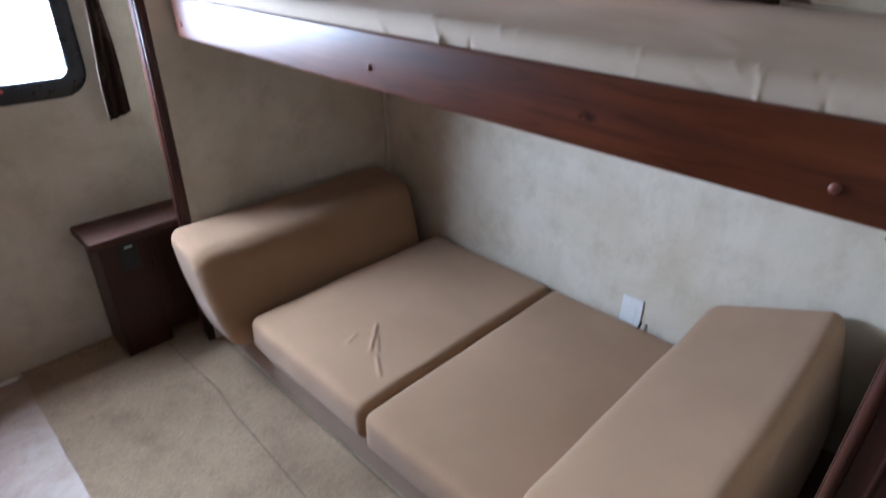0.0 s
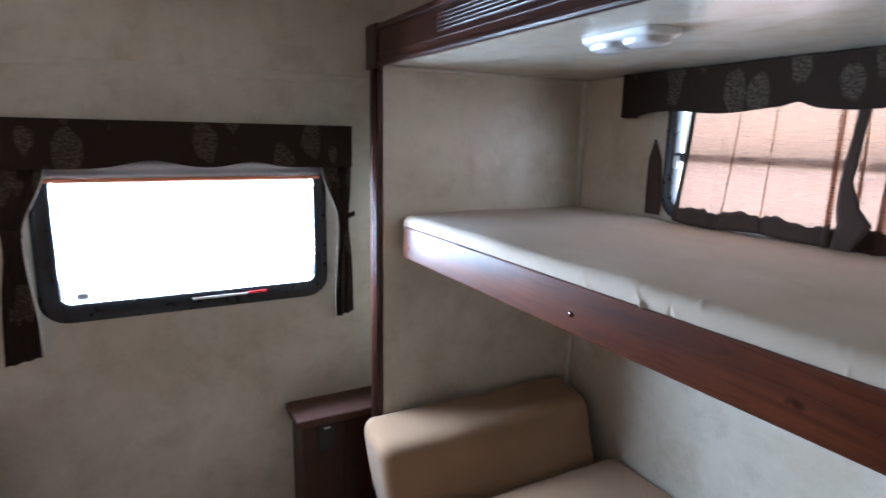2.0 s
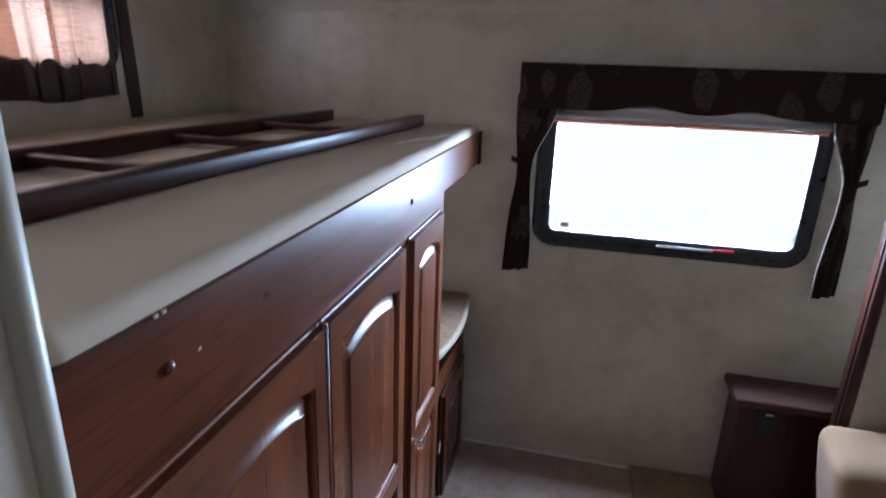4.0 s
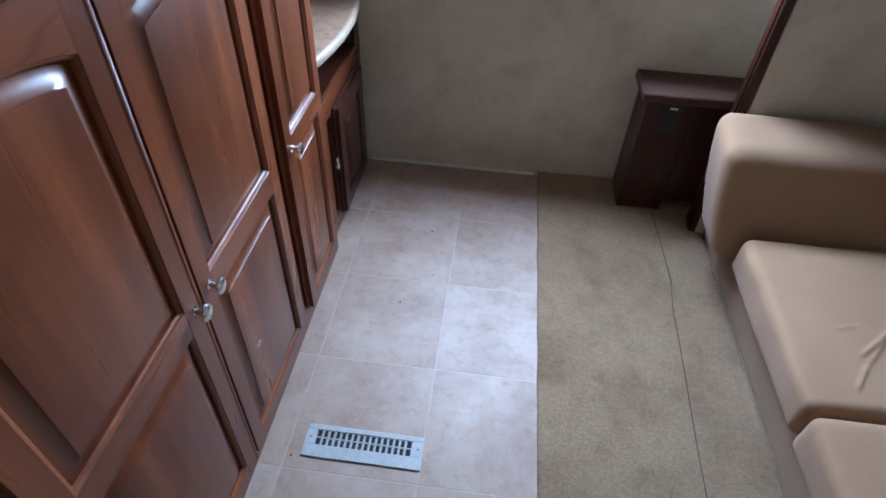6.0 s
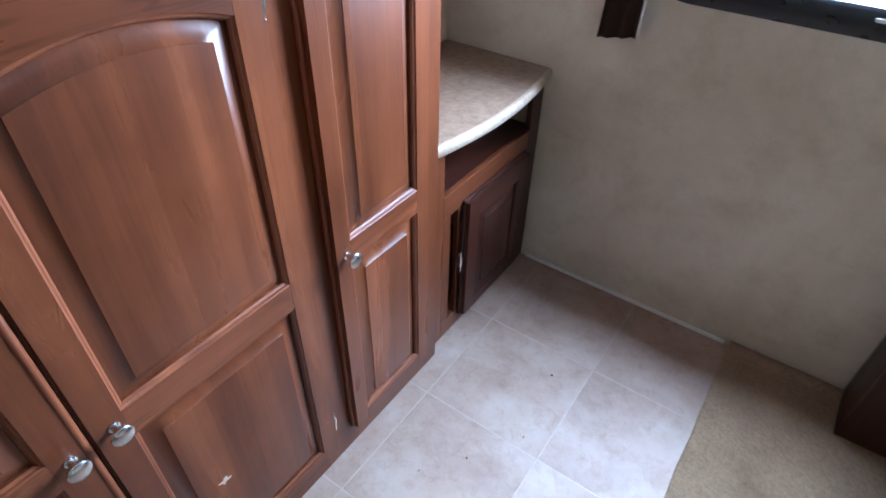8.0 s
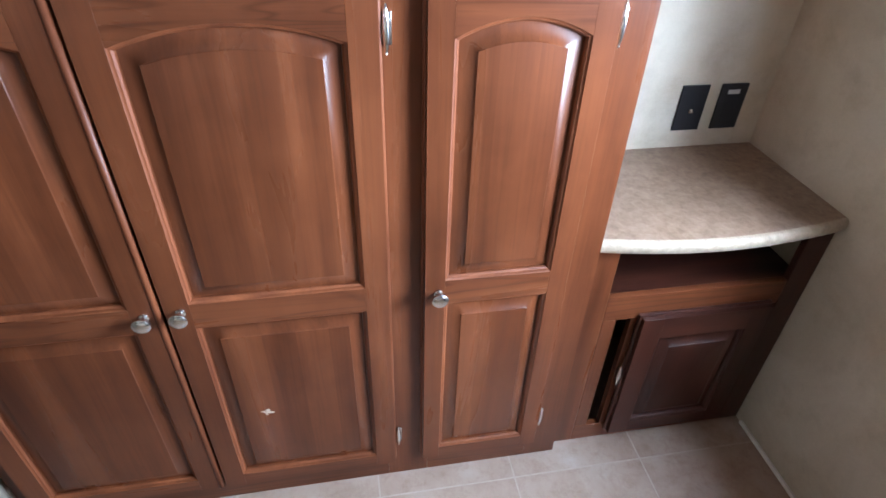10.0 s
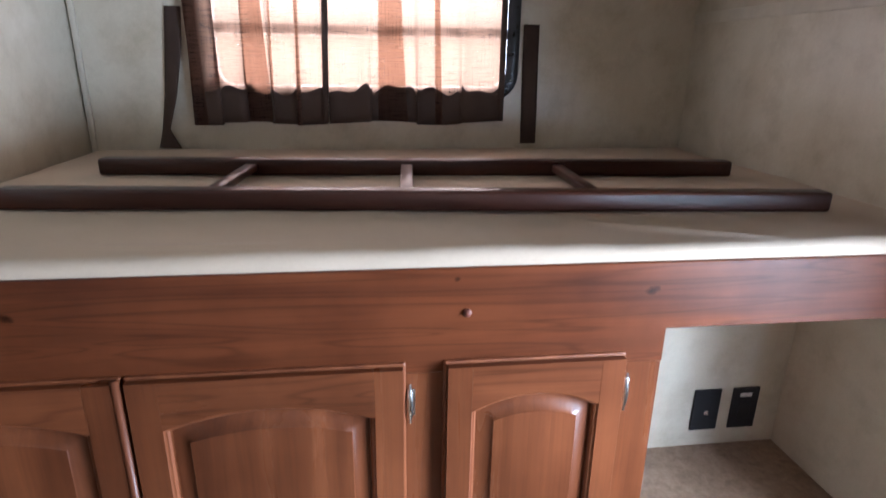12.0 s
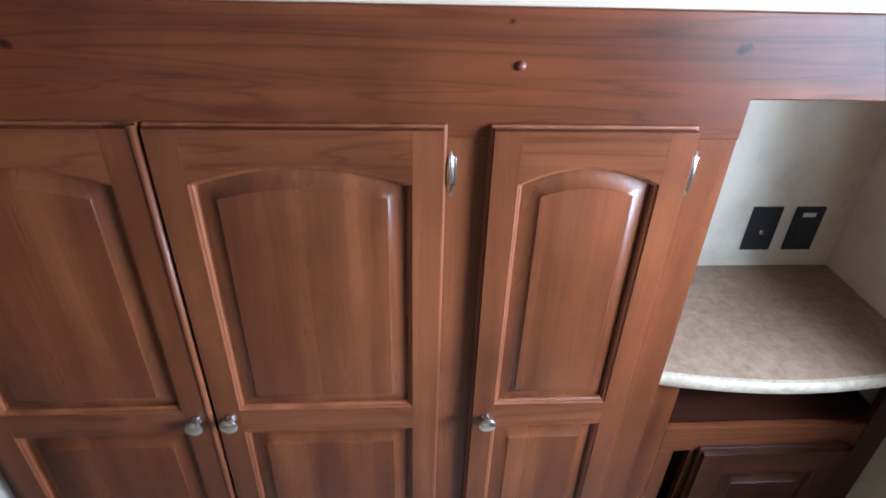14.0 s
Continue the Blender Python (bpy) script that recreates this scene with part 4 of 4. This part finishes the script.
def panel_bead(y0, y1, z0, z1, arch, xf):
    steps = ((-0.004, -0.0128), (-0.0005, -0.0005), (0.0025, -0.0035), (0.0045, -0.0038), (0.0078, -0.0074))
    return lofted([panel_ring(y0, y1, z0, z1, arch, i, xf + d) for i, d in steps])


def cabinet_door(y0, y1, z0, z1, xb, panels, parent, stile, mids, hinge_y=None, knob_y=None, knob_z=0.655, hinges=((1.108, 1.178), (0.134, 0.208)), wz=None, wy=None):
    """panels: (z0, z1, arch) of each raised panel, from the top; mids: the rails between."""
    wz, wy = wz or wood_z, wy or wood_y
    xf = xb + 0.024
    e = 0.005
    d = part("door", bx(xb, xb + 0.0108, y0, y1, z0, z1, 0.0035), bead_wood if wz is wood_z else wz, parent)
    a, b = y0 + stile, y1 - stile
    for s0, s1 in ((y0 + e, a), (b, y1 - e)):
        part("stile", bx(xb + 0.0112, xf, s0, s1, z0 + e, z1 - e, 0.0004, 1), wz, d)
    for r0, r1 in mids:
        part("rail", bx(xb + 0.0112, xf, a, b, r0, r1, 0.0004, 1), wy, d)
    top = panels[0]
    cy, half = (a + b) / 2, (b - a) / 2
    k = 14
    low = [(a + (b - a) * i / k) for i in range(k + 1)]
    prof = [(y, top[1] + top[2] * (1 - (y - cy) ** 2 / half**2)) for y in low] + [(b, z1 - e), (a, z1 - e)]
    part("rail", lofted([[(x, y, z) for y, z in prof] for x in (xb + 0.0112, xf)], True, (True, True)), wy, d)
    for p0, p1, arch in panels:
        part("panel", raised_panel(a, b, p0, p1, arch, xf), wz, d, "", "auto")
        part("bead", panel_bead(a, b, p0, p1, arch, xf), bead_wood if wz is wood_z else wz, d, "worn moulding", "auto")
    if knob_y:
        kn = part("knob", lathe([(0, 0.009), (0.002, 0.009), (0.004, 0.0055), (0.014, 0.0055), (0.018, 0.012), (0.021, 0.0165), (0.025, 0.0165), (0.0285, 0.013), (0.03, 0.004)], (xf, knob_y, knob_z), (1, 0, 0), 24), chrome_mat, d, "brushed nickel knob", "auto")
    if hinge_y:
        for h0, h1 in hinges:
            zc = (h0 + h1) / 2
            hb = joined(lathe([(-0.037, 0.001), (-0.034, 0.003), (-0.03, 0.0022), (-0.026, 0.004), (-0.012, 0.0062), (0, 0.0066), (0.012, 0.0062), (0.026, 0.004), (0.03, 0.0022), (0.034, 0.003), (0.037, 0.001)], (xb + 0.008, hinge_y, zc), (0, 0, 1), 12), bx(xb - 0.0005, xb + 0.003, hinge_y - 0.003, hinge_y + 0.009, zc - 0.024, zc + 0.024, 0.0012))
            part("hinge", hb, chrome_mat, d, "nickel wrap hinge", "auto")
    return d


XB = XC - 0.0035
PAN = ((0.672, 1.132, 0.03), (0.124, 0.612, 0.0))
MID = ((0.6125, 0.6715), (0.087, 0.1235))
d1 = cabinet_door(0.383, 0.7985, 0.08, 1.219, XB, PAN, wardrobe, 0.05, MID, None, 0.772, 0.652)
part("astragal", tube([(XB + 0.0195, 0.7945, z) for z in (0.081, 0.4, 0.8, 1.2185)], 0.0068, 10), bead_wood, d1, "worn rounded meeting bead", True)
d2 = cabinet_door(0.8022, 1.22, 0.08, 1.219, XB, PAN, wardrobe, 0.05, MID, 1.2265, 0.835, 0.655)
part("chip", joined(*[chip((XB + 0.0232 + 0.0003 * i, 0.942 + dy, 0.343 + dz), q, 1, i) for i, (dy, dz, q) in enumerate(((0, 0, 0.009), (-0.01, 0.003, 0.004), (0.009, -0.002, 0.0045), (0.002, 0.008, 0.004), (-0.003, -0.007, 0.003)))]), chip_mat, d2, "pale chipped spot")
cabinet_door(1.28, 1.583, 0.08, 1.219, XB, PAN, wardrobe, 0.045, MID, 1.5895, 1.312, 0.642)

# ---- fixed bunk above the wardrobe ----
loft = thing("bunk_platform", (-1.1, 1.28, 1.256), "fixed bunk shelf over the wardrobe with a cherry front board", "bunk bed")
part("front_board", lofted([[(x, y, z) for y, z in ((0.348, 1.196), (1.65, 1.196), (1.65, 1.2555), (YW - 0.03, 1.2555), (YW - 0.03, 1.373), (0.348, 1.373))] for x in (XC - 0.021, XC - 0.001)] + [[(XC + 0.001, y, z) for y, z in ((0.35, 1.198), (1.648, 1.198), (1.648, 1.2575), (YW - 0.032, 1.2575), (YW - 0.032, 1.371), (0.35, 1.371))]], True, (True, True)), loft_board_mat, loft, "cherry board with knots and scuffs")
part("end_block", bx(XC - 0.021, XC + 0.008, YW - 0.0295, YW - 0.001, 1.253, 1.376, 0.003), dark_z, loft, "dark end block")
part("deck", bx(XL + 0.001, XC - 0.022, 0.346, YW - 0.001, 1.256, 1.3, 0.002), paper, loft)
for y, z in ((0.474, 1.313), (1.316, 1.299)):
    part("screw_cap", screw_cap((XC + 0.001, y, z), (1, 0, 0)), cap_mat, loft, "round screw cap", "auto")
for y, z in ((0.467, 1.3735), (0.478, 1.3735), (0.523, 1.311)):
    part("scuff", bx(XC - 0.0015, XC + 0.0016, y - 0.003, y + 0.003, z - 0.004, z, 0.0008), chip_mat, loft, "pale scuff")
solid("bunk_mattress", pillow((XL + 0.004, 0.35, 1.3), (XC - 0.004, YW - 0.004, 1.398), 0.022, (100, 220, 8), mattress_warp(XC, [(1.36, 0.003, 0.3), (0.62, 0.002, -0.4), (1.9, 0.002, 0.5)], [(-0.68, 1.72, 1.2, 0.16, 0.006), (-0.72, 1.62, 1.0, 0.14, 0.004), (-0.66, 0.9, 1.5, 0.2, 0.003), (-1.1, 1.05, 0.4, 0.12, 0.004)])), tan_sheet_mat, "thin mattress in a tan fitted sheet on the fixed bunk", "mattress", smooth=True)


def ladder():
    t = thing("bunk_ladder", (-1.0, 1.28, 1.4), "dark cherry bunk ladder lying flat on the mattress", "ladder")

    def rail(x0, y0, x1, y1):
        bm = bx(-0.021, 0.021, 0, 1, -0.0195, 0.0195, 0.0)
        bmesh.ops.scale(bm, vec=(1, math.hypot(x1 - x0, y1 - y0), 1), verts=bm.verts[:])
        bmesh.ops.bevel(bm, geom=bm.edges[:], offset=0.007, segments=3, profile=0.5, affect="EDGES")
        bmesh.ops.transform(bm, matrix=Matrix.Translation((x0, y0, 1.419)) @ Matrix.Rotation(-math.atan2(x1 - x0, y1 - y0), 4, "Z"), verts=bm.verts[:])
        return bm

    part("side_rail", rail(-0.925, 0.5, -0.8, 2.06), dark_y, t, "", "auto")
    part("side_rail", rail(-1.255, 0.54, -1.155, 2.08), dark_y, t, "", "auto")
    for a, b in (((-0.9, 0.865), (-1.215, 0.893)), ((-0.87, 1.24), (-1.19, 1.262)), ((-0.84, 1.615), (-1.165, 1.632))):
        bm = bx(0, 1, -0.014, 0.014, -0.009, 0.009)
        d = math.hypot(a[0] - b[0], a[1] - b[1])
        bmesh.ops.scale(bm, vec=(d, 1, 1), verts=bm.verts[:])
        bmesh.ops.bevel(bm, geom=bm.edges[:], offset=0.004, segments=2, profile=0.5, affect="EDGES")
        bmesh.ops.transform(bm, matrix=Matrix.Translation((b[0], b[1], 1.42)) @ Matrix.Rotation(math.atan2(a[1] - b[1], a[0] - b[0]), 4, "Z"), verts=bm.verts[:])
        part("rung", bm, dark_x, t, "", "auto")


ladder()

# ---- shelf cabinet in the corner ----
low = thing("shelf_cabinet", (-0.8, 1.94, 0), "low cherry cabinet with an open cubby under a laminate top", "cabinet")
XK = -0.632
part("stile", bx(XK - 0.018, XK, 1.652, 1.712, 0.0, 0.678, 0.0015), wood_z, low)
# Dark wood here puts the corner's shade into the stile's colour.
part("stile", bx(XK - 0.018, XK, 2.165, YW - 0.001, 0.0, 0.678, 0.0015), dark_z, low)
part("rail", bx(XK - 0.018, XK, 1.7125, 2.1645, 0.46, 0.532, 0.0015), wood_y, low)
part("rail", bx(XK - 0.018, XK, 1.7125, 2.1645, 0.0, 0.06, 0.0015), wood_y, low)
part("rail", bx(XK - 0.018, XK, 1.7125, 2.1645, 0.664, 0.678, 0.001), wood_y, low)
part("filler", bx(XK - 0.0175, XK - 0.0003, 1.7125, 1.747, 0.0605, 0.4595, 0.001), wood_z, low)
part("divider", bx(XK - 0.0175, XK - 0.0005, 1.784, 1.8, 0.0605, 0.4595, 0.001), wood_z, low)
# Cubby floor, back and side take dark wood: their shade is painted in.
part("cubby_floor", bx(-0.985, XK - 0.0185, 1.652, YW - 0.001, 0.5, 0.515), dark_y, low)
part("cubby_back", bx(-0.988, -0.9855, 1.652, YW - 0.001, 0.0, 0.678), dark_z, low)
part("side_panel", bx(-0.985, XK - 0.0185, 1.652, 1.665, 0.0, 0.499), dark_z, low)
# The door's shade is likewise put into its colour as dark wood.
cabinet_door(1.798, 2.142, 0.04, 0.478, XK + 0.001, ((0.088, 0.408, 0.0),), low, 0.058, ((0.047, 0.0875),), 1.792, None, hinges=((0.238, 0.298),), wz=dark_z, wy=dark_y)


def countertop():
    t = thing("countertop", (-0.8, 1.94, 0.68), "speckled tan laminate top with a bowed front", "countertop")
    k = 30
    front = []
    for i in range(k + 1):
        f = i / k
        front.append((-0.615 + 0.036 * math.sin(math.pi * f) ** 0.9 * (1 - 0.15 * f), 1.651 + (YW - 0.001 - 1.651) * f))
    slab = [[(x - 0.012, y, z) for x, y in front] + [(-0.989, YW - 0.001, z), (-0.989, 1.651, z)] for z in (0.68, 0.711)]
    part("slab", lofted(slab, True, (True, True)), laminate_mat, t, "", "auto")
    rings = []
    for x, y in front:
        rings.append([(x + dx, y, z) for dx, z in ((-0.0118, 0.68), (-0.004, 0.6805), (0.0, 0.685), (0.002, 0.695), (0.0, 0.705), (-0.004, 0.7095), (-0.0118, 0.7109))])
    part("front_edge", lofted(rings, True, (True, True)), edge_mat, t, "worn pale rolled edge", "auto")


countertop()


def wall_plate(y0, mark):
    p = thing("wall_outlet", (-0.987, y0 + 0.036, 0.76), "black wall plate over the laminate top", "outlet", "black wall plates")
    part("plate", bx(-0.9895, -0.984, y0, y0 + 0.073, 0.76, 0.879, 0.0015), plate_mat, p)
    if mark == "jack":
        part("jack", lathe([(0, 0.007), (0.003, 0.007), (0.006, 0.004), (0.009, 0.003)], (-0.984, y0 + 0.037, 0.812), (1, 0, 0), 12), chrome_mat, p, "nickel cable jack", "auto")
    else:
        part("label", bx(-0.984, -0.9833, y0 + 0.02, y0 + 0.052, 0.853, 0.864), white_mat, p, "small white mark")
        part("socket", bx(-0.984, -0.982, y0 + 0.02, y0 + 0.053, 0.785, 0.84, 0.0008), plate_mat, p)


wall_plate(1.983, "jack")
wall_plate(2.089, "label")

solid("cord_end", tube([(XS - 0.02, 0.64, 0.25), (XS - 0.018, 0.636, 0.275), (XS - 0.012, 0.632, 0.3)], 0.004), plate_mat, "short black cord end beside the outlet", "cord", smooth=True)
out = thing("sofa_outlet", (XS, 0.675, 0.262), "white outlet plate low on the slide-out wall", "outlet")
part("plate", bx(XS - 0.006, XS - 0.0005, 0.64, 0.715, 0.27, 0.375, 0.002), white_mat, out)
for z in (0.298, 0.335):
    part("socket", bx(XS - 0.008, XS - 0.006, 0.662, 0.693, z - 0.014, z + 0.014, 0.001), white_mat, out)


# ---- ceiling lamps ----
lamp = thing("ceiling_lamp", (0.95, 1.03, ZS - 0.03), "white flat twin-lens lamp on the slide-out ceiling", "ceiling lamp")
part("base", lofted([[(x, y, z) for x, y in rounded_rect(0.9 + g, 1.01 - g, 0.91 + g, 1.15 - g, 0.03)] for z, g in ((ZS - 0.0005, 0.0), (ZS - 0.012, 0.002), (ZS - 0.018, 0.008))], True, (True, True)), white_mat, lamp, "", "auto")
for y0, y1 in ((0.925, 1.025), (1.035, 1.135)):
    part("lens", lofted([[(x, y, z) for x, y in rounded_rect(0.912 + g, 0.998 - g, y0 + g, y1 - g, 0.024)] for z, g in ((ZS - 0.0182, 0.0), (ZS - 0.03, 0.004), (ZS - 0.036, 0.016))], True, (True, True)), lens_mat, lamp, "frosted lens", "auto")
lamp = thing("ceiling_lamp", (0.2, 1.75, ZC - 0.03), "small round white lamp on the ceiling", "ceiling lamp")
part("base", lathe([(0, 0.068), (0.012, 0.066), (0.018, 0.056)], (0.2, 1.75, ZC - 0.0005), (0, 0, -1), 32), white_mat, lamp, "", "auto")
part("lens", lathe([(0.0182, 0.05), (0.028, 0.046), (0.036, 0.032), (0.039, 0.008)], (0.2, 1.75, ZC), (0, 0, -1), 32), lens_mat, lamp, "clear domed lens", "auto")

# ---- floor register ----
vent = thing("floor_vent", (-0.348, 0.898, 0), "grey metal floor register with dark slots", "floor vent")
vx0, vx1, vy0, vy1, sx0, sx1, sy0, sy1 = -0.506, -0.19, 0.851, 0.944, -0.478, -0.221, 0.886, 0.929
part("frame", joined(bx(vx0, vx1, vy0, sy0, 0.0005, 0.005, 0.0015), bx(vx0, vx1, sy1, vy1, 0.0005, 0.005, 0.0015), bx(vx0, sx0, sy0, sy1, 0.0005, 0.005), bx(sx1, vx1, sy0, sy1, 0.0005, 0.005)), vent_mat, vent)
# Black sheet stands in for the shade of the open duct.
part("duct", bx(sx0, sx1, sy0, sy1, 0.0002, 0.0008), void_mat, vent, "black sheet for the unlit duct below")
for i in range(1, 16):
    x = sx0 + (sx1 - sx0) * i / 16
    part("slat", bx(x - 0.0028, x + 0.0028, sy0, sy1, 0.001, 0.0045), vent_mat, vent)
part("cross_bar", bx(sx0, sx1, (sy0 + sy1) / 2 - 0.0015, (sy0 + sy1) / 2 + 0.0015, 0.001, 0.0035), vent_mat, vent)
for x in (vx0 + 0.013, vx1 - 0.013):
    part("screw", lathe([(0, 0.0025), (0.001, 0.0018)], (x, 0.907, 0.005), (0, 0, 1), 8), void_mat, vent)

for x, y, r in ((-0.282, 1.79, 0.004), (-0.34, 1.42, 0.003), (-0.42, 1.32, 0.002), (-0.25, 1.56, 0.002), (-0.53, 0.85, 0.003)):
    solid("grit", lathe([(0, r), (r * 0.6, r * 0.8), (r, r * 0.2)], (x, y, 0.0), (0, 0, 1), 6), grit_mat, "dark crumb of dirt on the vinyl floor", "dirt", group="crumbs on the floor")

# ---- vinyl floor in printed tiles ----
floor = solid("floor", bx(-0.67, 0.125, -3.2, YW - 0.001, -0.011, -0.0008), grout_mat, "stone-look vinyl floor in square tiles", "floor", "structure")
T = 0.355
tile_mesh = None
for i in range(-2, 1):
    for j in range(-13, 4):
        x0, y0 = -0.19 + T * i, 1.17 + T * j
        a0, a1 = max(x0 + 0.002, -0.665), min(x0 + T - 0.002, 0.12)
        b0, b1 = max(y0 + 0.002, -3.195), min(y0 + T - 0.002, YW - 0.002)
        if a1 - a0 > 0.01 and b1 - b0 > 0.01:
            part("tile", bx(a0, a1, b0, b1, -0.0006, 0.0, 0.0003, 1), tile_mat, floor)
